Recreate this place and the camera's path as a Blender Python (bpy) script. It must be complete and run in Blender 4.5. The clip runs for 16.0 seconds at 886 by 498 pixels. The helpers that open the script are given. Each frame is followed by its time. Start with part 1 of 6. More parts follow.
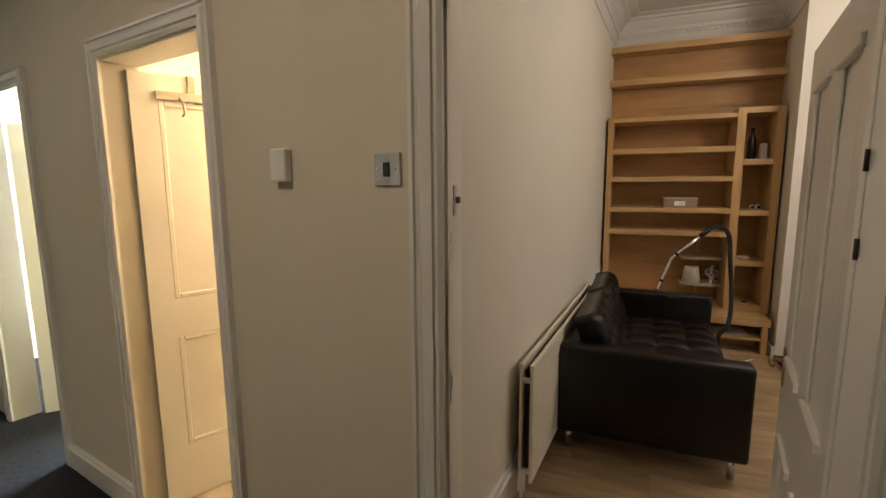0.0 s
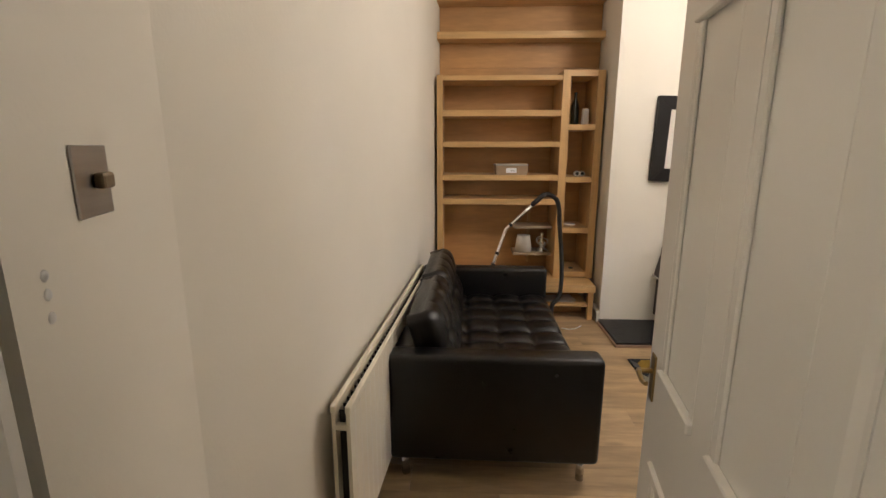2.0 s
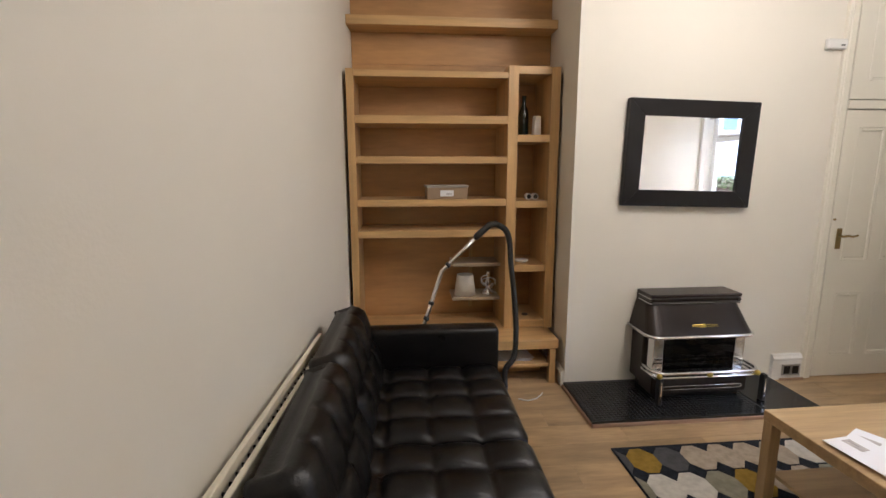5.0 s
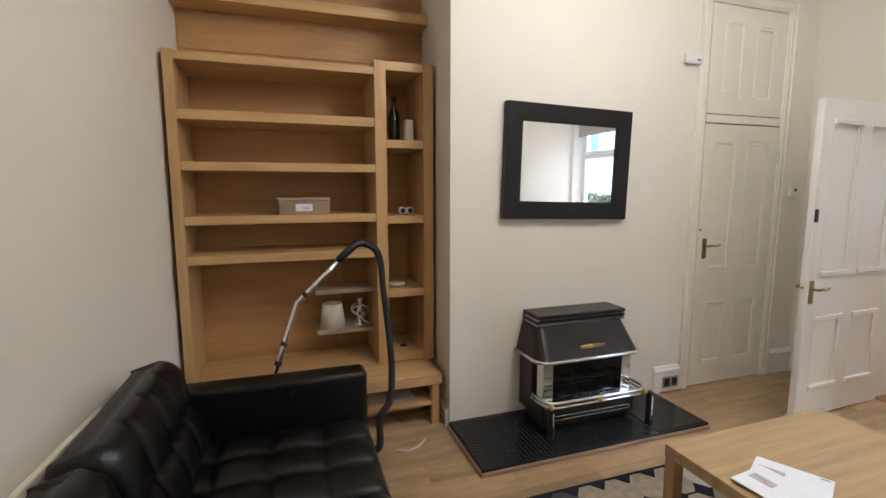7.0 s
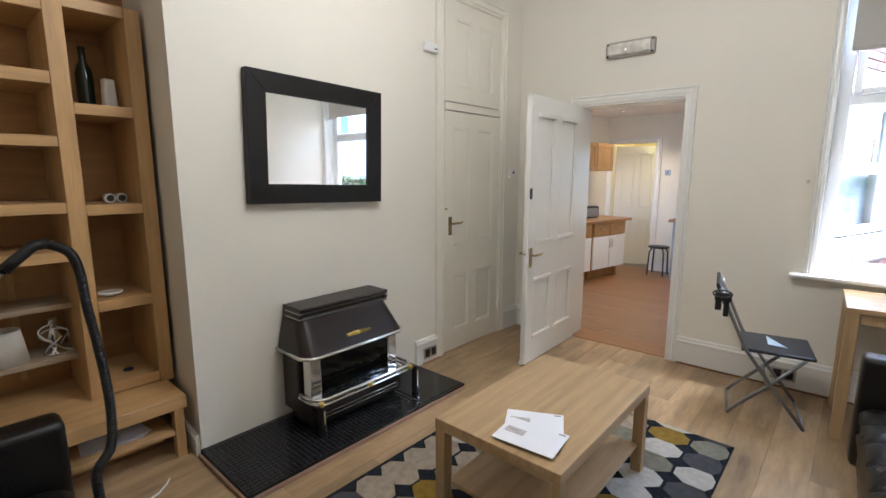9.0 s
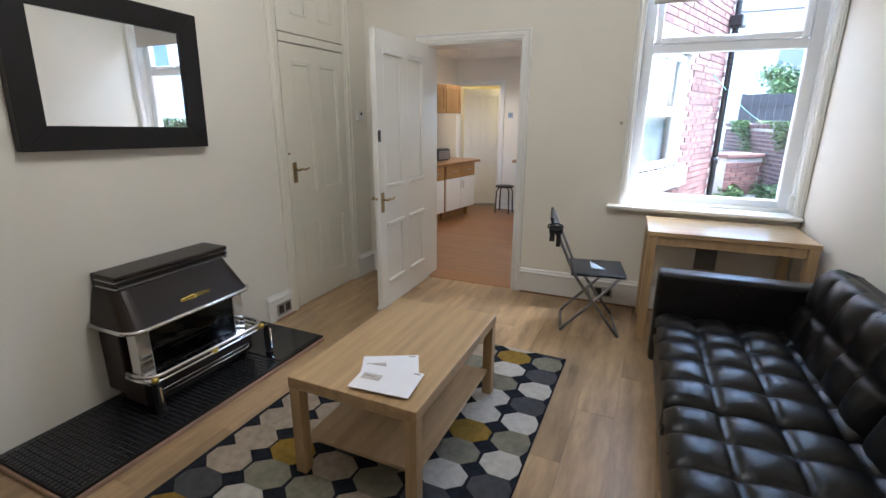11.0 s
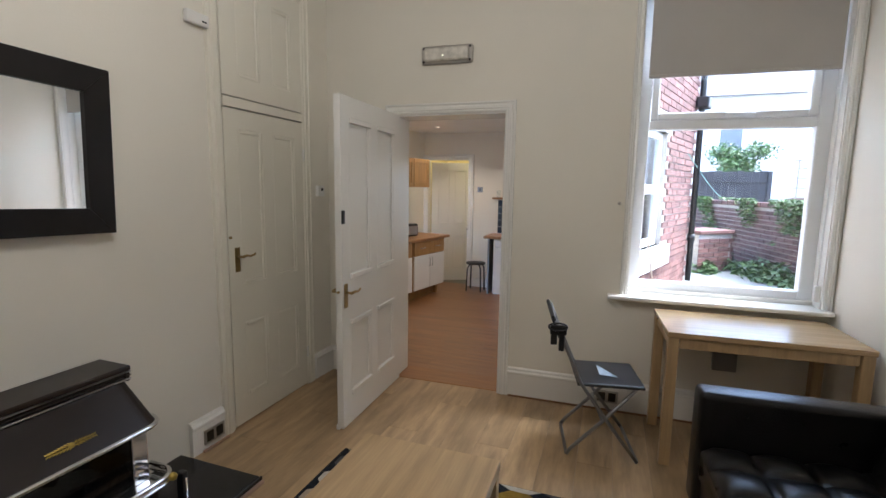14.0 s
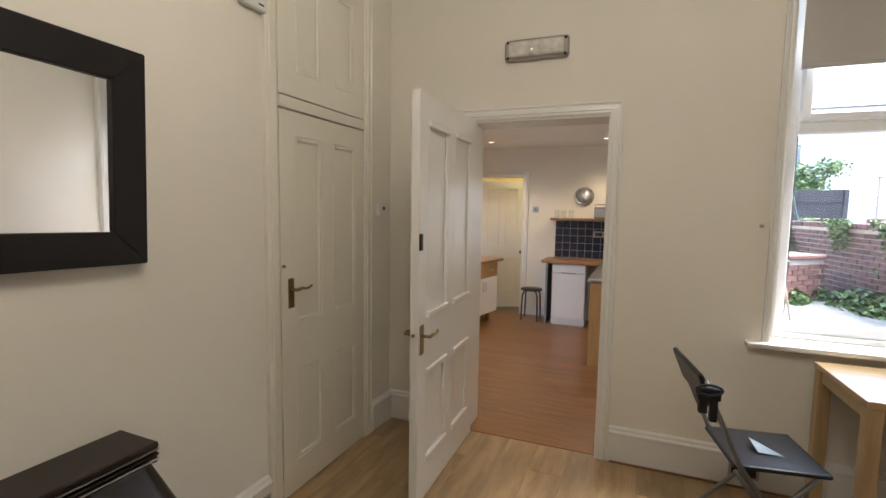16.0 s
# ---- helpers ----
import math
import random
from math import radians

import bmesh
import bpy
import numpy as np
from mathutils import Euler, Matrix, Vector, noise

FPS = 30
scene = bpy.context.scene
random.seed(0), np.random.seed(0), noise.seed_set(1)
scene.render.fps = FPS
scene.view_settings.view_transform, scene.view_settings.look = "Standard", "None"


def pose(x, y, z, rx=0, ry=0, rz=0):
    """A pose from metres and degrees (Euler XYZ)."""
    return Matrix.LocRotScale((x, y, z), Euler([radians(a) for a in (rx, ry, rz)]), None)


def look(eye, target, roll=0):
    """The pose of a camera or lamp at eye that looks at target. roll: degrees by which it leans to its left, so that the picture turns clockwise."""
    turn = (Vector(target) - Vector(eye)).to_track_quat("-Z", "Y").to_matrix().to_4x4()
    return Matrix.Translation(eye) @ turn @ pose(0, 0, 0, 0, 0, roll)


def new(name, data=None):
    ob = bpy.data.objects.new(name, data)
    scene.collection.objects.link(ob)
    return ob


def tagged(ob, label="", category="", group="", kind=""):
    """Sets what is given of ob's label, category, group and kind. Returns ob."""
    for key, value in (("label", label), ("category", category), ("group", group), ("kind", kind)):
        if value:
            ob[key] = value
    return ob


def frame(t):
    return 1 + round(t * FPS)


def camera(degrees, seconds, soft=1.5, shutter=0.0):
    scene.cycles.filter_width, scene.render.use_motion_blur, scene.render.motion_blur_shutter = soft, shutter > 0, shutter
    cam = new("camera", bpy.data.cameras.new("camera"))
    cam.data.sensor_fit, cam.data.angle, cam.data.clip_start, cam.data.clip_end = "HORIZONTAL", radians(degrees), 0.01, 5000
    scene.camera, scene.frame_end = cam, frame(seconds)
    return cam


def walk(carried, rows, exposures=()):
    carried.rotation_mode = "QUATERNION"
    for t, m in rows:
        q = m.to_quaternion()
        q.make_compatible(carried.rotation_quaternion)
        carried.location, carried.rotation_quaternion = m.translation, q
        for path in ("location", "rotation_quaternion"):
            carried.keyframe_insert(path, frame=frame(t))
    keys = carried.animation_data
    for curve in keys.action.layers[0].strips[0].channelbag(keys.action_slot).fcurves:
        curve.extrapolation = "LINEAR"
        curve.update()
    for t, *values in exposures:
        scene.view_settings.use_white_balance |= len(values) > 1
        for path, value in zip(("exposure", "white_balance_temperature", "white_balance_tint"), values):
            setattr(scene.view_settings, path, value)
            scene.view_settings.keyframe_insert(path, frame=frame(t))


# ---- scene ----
cam = camera(87.1, 16.0)
PATH = [
    (0, (0.212, 0.344, 1.616), (-0.529, 2.179, 1.329), -0.4),
    (0.5, (0.229, 0.517, 1.6), (-0.264, 2.425, 1.259), -0.3),
    (1, (0.238, 0.69, 1.594), (-0.083, 2.623, 1.194), -0.1),
    (1.5, (0.213, 0.869, 1.588), (0.023, 2.812, 1.152), -0.1),
    (2, (0.188, 1.061, 1.603), (0.111, 3.013, 1.174), -0.0),
    (2.5, (0.174, 1.235, 1.609), (0.191, 3.189, 1.181), -0.1),
    (3, (0.18, 1.42, 1.602), (0.25, 3.372, 1.174), -0.0),
    (3.5, (0.202, 1.611, 1.625), (0.29, 3.563, 1.199), -0.1),
    (6, (0.43, 2.414, 1.517), (0.776, 4.364, 1.24), -0.0),
    (6.5, (0.489, 2.52, 1.509), (0.968, 4.444, 1.247), -0.0),
    (7, (0.536, 2.592, 1.5), (1.179, 4.468, 1.241), -0.0),
    (7.5, (0.563, 2.66, 1.501), (1.418, 4.45, 1.246), -0.1),
    (8, (0.594, 2.72, 1.504), (1.692, 4.375, 1.265), -0.0),
    (8.5, (0.622, 2.747, 1.492), (1.934, 4.236, 1.238), 0.1),
    (9, (0.635, 2.75, 1.483), (2.108, 4.062, 1.16), 0.1),
    (9.5, (0.658, 2.736, 1.472), (2.237, 3.893, 1.064), 0.1),
    (10, (0.67, 2.722, 1.469), (2.324, 3.736, 0.983), 0.0),
    (12.5, (0.918, 2.826, 1.479), (2.761, 3.44, 1.003), 1.1),
    (13, (1.01, 2.87, 1.491), (2.867, 3.498, 1.097), 1.0),
    (13.5, (1.115, 2.951, 1.499), (2.977, 3.596, 1.16), 1.0),
    (14, (1.236, 3.072, 1.514), (3.104, 3.737, 1.253), 0.9),
    (14.5, (1.341, 3.199, 1.509), (3.207, 3.886, 1.292), 0.9),
    (15, (1.445, 3.331, 1.489), (3.301, 4.047, 1.281), 0.9),
    (15.5, (1.555, 3.464, 1.484), (3.397, 4.219, 1.297), 0.9),
    (16, (1.637, 3.586, 1.499), (3.469, 4.37, 1.321), 0.9),
]
walk(cam, [(t, look(eye, target, roll)) for t, eye, target, roll in PATH],
     exposures=[(0.0, 3.75, 6750, 16), (1.5, 4.35, 6450, 15), (3.5, 4.3, 6050, 16), (7.0, 4.2, 5650, 12), (10.0, 4.0, 5350, 10), (12.5, 3.52, 5470, 11), (14.5, 3.4, 5800, 11), (16.0, 3.6, 6280, 12)])

# ---- world and light ----
world = bpy.data.worlds.new("sky")
scene.world = world
world.use_nodes = True
wn = world.node_tree.nodes
sky = wn.new("ShaderNodeTexSky")
sky.sky_type = "NISHITA"
sky.sun_disc = False
sky.sun_elevation, sky.sun_rotation = radians(55), radians(160)
sky.air_density, sky.dust_density, sky.ozone_density = 1.0, 3.0, 1.0
world.node_tree.links.new(sky.outputs[0], wn["Background"].inputs[0])
wn["Background"].inputs[1].default_value = 0.15

sun_data = bpy.data.lights.new("sun", "SUN")
sun_data.energy, sun_data.angle, sun_data.color = 0.9, radians(25), (0.97, 0.98, 1.0)
sun = new("sun", sun_data)
sun.matrix_world = look((3.9, -10.8, 16.4), (0, 0, 0))


def lamp(name, kind, energy, color, m, size=0.1, size_y=None, spot=None):
    d = bpy.data.lights.new(name, kind)
    d.energy, d.color = energy, color
    if kind == "AREA":
        d.shape, d.size, d.size_y = "RECTANGLE", size, size_y or size
    elif kind in ("POINT", "SPOT"):
        d.shadow_soft_size = size
    if spot:
        d.spot_size, d.spot_blend = radians(spot), 0.6
    ob = new(name, d)
    ob.matrix_world = m
    return ob


lamp("bathroom_light", "POINT", 4.6, (1.0, 0.74, 0.42), pose(-1.3, 2.6, 2.2), 0.12)
lamp("bedroom_window_light", "AREA", 26, (0.80, 0.91, 1.0), look((-3.0, 4.4, 1.6), (-3.0, 1.0, 1.0)), 1.2, 1.4)
lamp("back_room_light", "POINT", 1.8, (1.0, 0.85, 0.5), pose(9.4, 5.2, 2.0), 0.1)
for sx, sy in ((7.84, 5.54), (7.92, 4.06), (6.1, 5.3), (6.1, 4.2)):
    lamp("kitchen_spot", "SPOT", 3.2, (1.0, 0.77, 0.52), pose(sx, sy, 2.38), 0.04, spot=130)
# cool lamp added before the solid wall in place of window daylight
lamp("kitchen_daylight_fill", "AREA", 0.4, (0.85, 0.93, 1.0), look((7.2, 3.62, 1.3), (6.4, 5.0, 0.6)), 0.9, 1.0)

# fill lamp added under the ceiling to brighten the walls; no fitting seen
lamp("unseen_ceiling_fill", "POINT", 3.8, (1.0, 0.90, 0.77), pose(2.1, 3.65, 2.85), 0.3)
# unseen warm lamp added to lift the hall wall
lamp("unseen_hall_fill", "AREA", 0.8, (1.0, 0.84, 0.64), look((-0.9, 0.2, 2.86), (-0.9, 0.2, 0.0)), 0.3, 0.3)

# added lamp hidden behind the blind, standing in for light from the sky
lamp("window_sky_fill", "AREA", 3.2, (0.62, 0.82, 1.0), look((5.3, 2.45, 2.9), (3.0, 2.9, 0.6)), 1.3, 0.75)


# ---- materials ----
def mat(name, color, rough=0.5, metal=0.0, var=0.08, scale=6.0, bump=0.05, bump_scale=120.0, stretch=(1, 1, 1), rand=0.0,
        color2=None, coat=0.0, spec=0.5, grain=0.0, rough_var=0.1, island=0.0, knots=0.0):
    """Principled paint, wood, metal or cloth with variation at two scales and fine relief."""
    m = bpy.data.materials.new(name)
    m.use_nodes = True
    t, n = m.node_tree, m.node_tree.nodes
    b = n["Principled BSDF"]
    L = t.links.new
    co = n.new("ShaderNodeTexCoord")
    mp = n.new("ShaderNodeMapping")
    mp.inputs["Scale"].default_value = stretch
    L(co.outputs["Object"], mp.inputs[0])
    big = n.new("ShaderNodeTexNoise")
    big.inputs["Scale"].default_value, big.inputs["Detail"].default_value = scale, 6
    small = n.new("ShaderNodeTexNoise")
    small.inputs["Scale"].default_value, small.inputs["Detail"].default_value = bump_scale, 3
    if rand or island:
        info = n.new("ShaderNodeObjectInfo") if rand else n.new("ShaderNodeNewGeometry")
        shift = n.new("ShaderNodeVectorMath")
        shift.operation = "SCALE"
        shift.inputs[0].default_value = (7.3, 3.1, 5.7)
        L(info.outputs["Random"] if rand else info.outputs["Random Per Island"], shift.inputs["Scale"])
        add = n.new("ShaderNodeVectorMath")
        L(mp.outputs[0], add.inputs[0])
        L(shift.outputs[0], add.inputs[1])
        vec = add.outputs[0]
    else:
        vec = mp.outputs[0]
    L(vec, big.inputs["Vector"])
    L(vec, small.inputs["Vector"])
    ramp = n.new("ShaderNodeValToRGB")
    c2 = color2 or [max(0.0, c * (1 - 3 * var)) for c in color]
    ramp.color_ramp.elements[0].position, ramp.color_ramp.elements[1].position = 0.32, 0.62
    ramp.color_ramp.elements[0].color, ramp.color_ramp.elements[1].color = (*c2, 1), (*color, 1)
    L(big.outputs[0], ramp.inputs[0])
    out = ramp.outputs[0]
    if grain:
        mix = n.new("ShaderNodeMix")
        mix.data_type, mix.blend_type = "RGBA", "MULTIPLY"
        gr = n.new("ShaderNodeMapRange")
        gr.inputs[1].default_value, gr.inputs[2].default_value = 0.3, 0.7
        gr.inputs[3].default_value, gr.inputs[4].default_value = 1 - grain, 1.0
        L(small.outputs[0], gr.inputs[0])
        mix.inputs["Factor"].default_value = 1.0
        L(out, mix.inputs["A"])
        L(gr.outputs[0], mix.inputs["B"])
        out = mix.outputs["Result"]
    if knots:
        vo, kr, km = n.new("ShaderNodeTexVoronoi"), n.new("ShaderNodeMapRange"), n.new("ShaderNodeMix")
        vo.inputs["Scale"].default_value = 0.75
        km.data_type, km.blend_type = "RGBA", "MULTIPLY"
        kr.inputs[1].default_value, kr.inputs[2].default_value = 0.03, 0.20
        kr.inputs[3].default_value, kr.inputs[4].default_value = 1 - knots, 1.0
        warp = n.new("ShaderNodeVectorMath")
        L(vec, warp.inputs[0])
        L(big.outputs["Color"], warp.inputs[1])
        L(warp.outputs[0], vo.inputs["Vector"])
        L(vo.outputs["Distance"], kr.inputs[0])
        km.inputs["Factor"].default_value = 1.0
        L(out, km.inputs["A"])
        L(kr.outputs[0], km.inputs["B"])
        out = km.outputs["Result"]
    if rand or island:
        hs = n.new("ShaderNodeHueSaturation")
        mr = n.new("ShaderNodeMapRange")
        mr.inputs[3].default_value, mr.inputs[4].default_value = 1 - (rand or island), 1 + (rand or island)
        L(info.outputs["Random"] if rand else info.outputs["Random Per Island"], mr.inputs[0])
        L(mr.outputs[0], hs.inputs["Value"])
        L(out, hs.inputs["Color"])
        out = hs.outputs[0]
    L(out, b.inputs["Base Color"])
    rr = n.new("ShaderNodeMapRange")
    rr.inputs[3].default_value, rr.inputs[4].default_value = max(0.02, rough - rough_var / 2), min(1, rough + rough_var / 2)
    L(big.outputs[0], rr.inputs[0])
    L(rr.outputs[0], b.inputs["Roughness"])
    b.inputs["Metallic"].default_value = metal
    b.inputs["Coat Weight"].default_value = coat
    b.inputs["Specular IOR Level"].default_value = spec
    if bump:
        bp = n.new("ShaderNodeBump")
        bp.inputs["Strength"].default_value, bp.inputs["Distance"].default_value = bump, 0.01
        L(small.outputs[0], bp.inputs["Height"])
        L(bp.outputs[0], b.inputs["Normal"])
    return m


PAINT = mat("cream_wall_paint", (0.82, 0.78, 0.685), 0.75, var=0.012, scale=1.3, bump=0.06, bump_scale=90)
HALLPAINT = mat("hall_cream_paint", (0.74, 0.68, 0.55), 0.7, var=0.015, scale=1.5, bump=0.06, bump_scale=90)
WHITE = mat("white_gloss_paint", (0.83, 0.815, 0.77), 0.26, var=0.003, scale=2, bump=0.015, bump_scale=30, rough_var=0.05)
CREAMGLOSS = mat("aged_cream_gloss_paint", (0.82, 0.785, 0.68), 0.32, var=0.012, scale=2, bump=0.03, bump_scale=25, rough_var=0.08)
CEIL = mat("white_ceiling_paint", (0.80, 0.79, 0.76), 0.85, var=0.015, scale=1.5, bump=0.05)
UPVC = mat("white_upvc", (0.86, 0.87, 0.88), 0.3, var=0.01, bump=0.0)
OAKX = mat("oak_veneer_along", (0.68, 0.43, 0.185), 0.42, var=0.07, scale=1.6, bump=0.03, bump_scale=9, stretch=(1, 14, 14), grain=0.10, rough_var=0.08)
OAKZ = mat("oak_veneer_upright", (0.68, 0.43, 0.185), 0.42, var=0.07, scale=1.6, bump=0.03, bump_scale=9, stretch=(14, 14, 1), grain=0.10, rough_var=0.08)
OAKBACK = mat("oak_back_panel", (0.60, 0.335, 0.13), 0.5, var=0.10, scale=1.1, bump=0.03, bump_scale=7, stretch=(1, 8, 6), grain=0.12)
TABLEOAK = mat("birch_effect_top", (0.52, 0.355, 0.18), 0.38, var=0.07, scale=1.8, bump=0.02, bump_scale=8, stretch=(1, 16, 16), grain=0.12)
DESKTOP = mat("glossy_oak_desktop", (0.52, 0.355, 0.18), 0.2, var=0.07, scale=1.8, bump=0.01, bump_scale=8, stretch=(16, 1, 16), grain=0.12, coat=0.3)
TABLELEG = mat("birch_effect_leg", (0.52, 0.355, 0.18), 0.4, var=0.06, scale=1.8, bump=0.02, bump_scale=8, stretch=(16, 16, 1), grain=0.12)
LAMINATE = mat("oak_laminate_plank", (0.50, 0.34, 0.18), 0.34, var=0.12, scale=1.5, bump=0.03, bump_scale=7, stretch=(1.5, 9, 9), grain=0.16, rand=0.15, knots=0.45)
KFLOOR = mat("orange_wood_floor", (0.27, 0.125, 0.045), 0.32, var=0.10, scale=2.0, bump=0.04, bump_scale=12, stretch=(13, 1, 13), grain=0.2, rand=0.12, knots=0.35)
LEATHER = mat("black_leather", (0.006, 0.0055, 0.0055), 0.30, var=0.1, scale=9, bump=0.16, bump_scale=160, rough_var=0.14, spec=0.36)
CHROME = mat("chrome", (0.80, 0.80, 0.80), 0.12, metal=1.0, var=0.03, bump=0.0)
STEEL = mat("brushed_steel", (0.52, 0.51, 0.50), 0.32, metal=1.0, var=0.04, bump=0.03, bump_scale=60, stretch=(1, 1, 12))
BRASS = mat("aged_brass", (0.42, 0.30, 0.13), 0.32, metal=1.0, var=0.08, bump=0.02)
GOLD = mat("yellow_brass", (0.60, 0.44, 0.10), 0.38, metal=0.85, var=0.08, bump=0.02)
BRONZE = mat("dark_bronze_enamel", (0.024, 0.0155, 0.0115), 0.32, metal=0.25, var=0.06, scale=4, bump=0.02)
BLACK = mat("black_plastic", (0.012, 0.012, 0.013), 0.38, var=0.05, bump=0.03)
# near-black: sooty firebox, also shade coloured into radiator fins and fire vent
SOOTSHADE = mat("soot_and_shade", (0.02, 0.018, 0.016), 0.8, var=0.1, bump=0.05)
COAL = mat("fire_coals", (0.06, 0.05, 0.045), 0.85, var=0.25, scale=25, bump=0.4, bump_scale=60)
DARKFRAME = mat("espresso_frame", (0.012, 0.0098, 0.009), 0.45, spec=0.3, var=0.08, scale=3, bump=0.06, bump_scale=14, stretch=(2, 2, 2))
TILE = mat("black_mosaic_tile", (0.014, 0.014, 0.016), 0.22, var=0.1, scale=30, bump=0.03, island=0.35)
GROUT = mat("dark_grout", (0.035, 0.034, 0.033), 0.85, var=0.1, scale=30)
SLAB = mat("black_polished_slab", (0.009, 0.009, 0.011), 0.16, var=0.1, scale=8, bump=0.02)
EDGEWOOD = mat("pale_brown_edging", (0.40, 0.25, 0.165), 0.5, var=0.1, scale=4, stretch=(1, 8, 8))
RADIATOR = mat("cream_radiator_enamel", (0.80, 0.74, 0.60), 0.35, var=0.012, bump=0.0)
RUG = mat("charcoal_rug_pile", (0.022, 0.025, 0.033), 0.95, var=0.15, scale=30, bump=0.5, bump_scale=380, spec=0.1)
MEDALLION = [mat("rug_white", (0.55, 0.52, 0.46), 0.95, var=0.06, scale=30, bump=0.5, bump_scale=380, spec=0.1),
             mat("rug_grey", (0.085, 0.085, 0.09), 0.95, var=0.08, scale=30, bump=0.5, bump_scale=380, spec=0.1),
             mat("rug_sage", (0.25, 0.235, 0.175), 0.95, var=0.08, scale=30, bump=0.5, bump_scale=380, spec=0.1),
             mat("rug_ochre", (0.29, 0.185, 0.035), 0.95, var=0.08, scale=30, bump=0.5, bump_scale=380, spec=0.1),
             mat("rug_beige", (0.42, 0.35, 0.27), 0.95, var=0.08, scale=30, bump=0.5, bump_scale=380, spec=0.1)]
PAPER = mat("white_paper", (0.85, 0.85, 0.87), 0.6, var=0.01, bump=0.0)
PRINT = mat("grey_print", (0.35, 0.33, 0.34), 0.6, var=0.1)
FILM = mat("envelope_window_film", (0.62, 0.58, 0.56), 0.25, var=0.08, scale=30)
CARD = mat("kraft_cardboard", (0.36, 0.255, 0.16), 0.75, var=0.06, scale=8, bump=0.05)
BOTTLE = mat("dark_green_glass", (0.006, 0.016, 0.008), 0.08, var=0.1, bump=0.0, spec=0.7)
SHADE = mat("white_lampshade_cloth", (0.80, 0.77, 0.70), 0.8, var=0.02, bump=0.1, bump_scale=200)
WHITEPLASTIC = mat("white_plastic", (0.80, 0.79, 0.76), 0.4, var=0.01, bump=0.0)
GREYMETAL = mat("silver_grey_tube", (0.30, 0.30, 0.305), 0.36, metal=0.8, var=0.05, bump=0.0)
BLIND = mat("grey_blind_cloth", (0.50, 0.475, 0.44), 0.8, var=0.015, scale=3, bump=0.12, bump_scale=260)
CARPET = mat("dark_grey_carpet", (0.045, 0.047, 0.055), 0.95, var=0.12, scale=40, bump=0.6, bump_scale=350, spec=0.1)
BATHTILE = mat("cream_floor_tile", (0.62, 0.55, 0.42), 0.3, var=0.05, scale=5, bump=0.02, rand=0.05)
BLUETILE = mat("navy_wall_tile", (0.012, 0.018, 0.042), 0.16, var=0.1, scale=12, bump=0.03, rand=0.25)
TILEGROUT = mat("pale_grout", (0.42, 0.42, 0.42), 0.85, var=0.05)
BEECH = mat("beech_worktop", (0.36, 0.185, 0.075), 0.4, var=0.10, scale=3, bump=0.02, bump_scale=12, stretch=(1, 10, 10), grain=0.15)
KOAK = mat("honey_oak_front", (0.44, 0.25, 0.09), 0.42, var=0.08, scale=2.5, bump=0.02, bump_scale=12, stretch=(10, 10, 1), grain=0.12)
KWHITE = mat("white_melamine", (0.78, 0.77, 0.75), 0.35, var=0.01, bump=0.0)
BRICK = mat("red_brick", (0.21, 0.105, 0.09), 0.85, var=0.12, scale=9, bump=0.3, bump_scale=70, island=0.35)
BRICKP = mat("red_brick_piece", (0.21, 0.105, 0.09), 0.85, var=0.12, scale=9, bump=0.3, bump_scale=70, rand=0.35)
OLDBRICK = mat("old_purple_brick", (0.15, 0.085, 0.08), 0.9, var=0.15, scale=9, bump=0.3, bump_scale=70, rand=0.4)
OLDBRICKS = mat("old_purple_brickwork", (0.15, 0.085, 0.08), 0.9, var=0.15, scale=9, bump=0.3, bump_scale=70, island=0.4)
MORTAR = mat("pale_mortar", (0.48, 0.44, 0.40), 0.9, var=0.08, scale=12, bump=0.2)
STONE = mat("painted_stone", (0.66, 0.66, 0.64), 0.7, var=0.05, scale=6)
YARD = mat("yard_concrete", (0.30, 0.30, 0.27), 0.9, var=0.10, scale=3, bump=0.2, bump_scale=60)
LEAF = mat("ivy_leaf", (0.14, 0.22, 0.08), 0.55, var=0.2, scale=4, bump=0.0, island=0.5)
LEAF2 = mat("shrub_leaf", (0.14, 0.23, 0.08), 0.55, var=0.2, scale=4, bump=0.0, island=0.5)
FENCE = mat("weathered_fence", (0.075, 0.07, 0.075), 0.8, var=0.15, scale=3, bump=0.2, bump_scale=14, stretch=(8, 8, 1))
TRELLIS = mat("pale_trellis", (0.36, 0.29, 0.23), 0.8, var=0.1, scale=6)
CREAMROOM = mat("yellow_cream_paint", (0.75, 0.64, 0.33), 0.75, var=0.02, scale=2)


def emitter(name, color, strength):
    m = bpy.data.materials.new(name)
    m.use_nodes = True
    b = m.node_tree.nodes["Principled BSDF"]
    b.inputs["Base Color"].default_value = (*color, 1)
    b.inputs["Emission Color"].default_value = (*color, 1)
    b.inputs["Emission Strength"].default_value = strength
    return m


SPOTGLOW = emitter("spot_lamp_face", (1.0, 0.85, 0.65), 0.6)


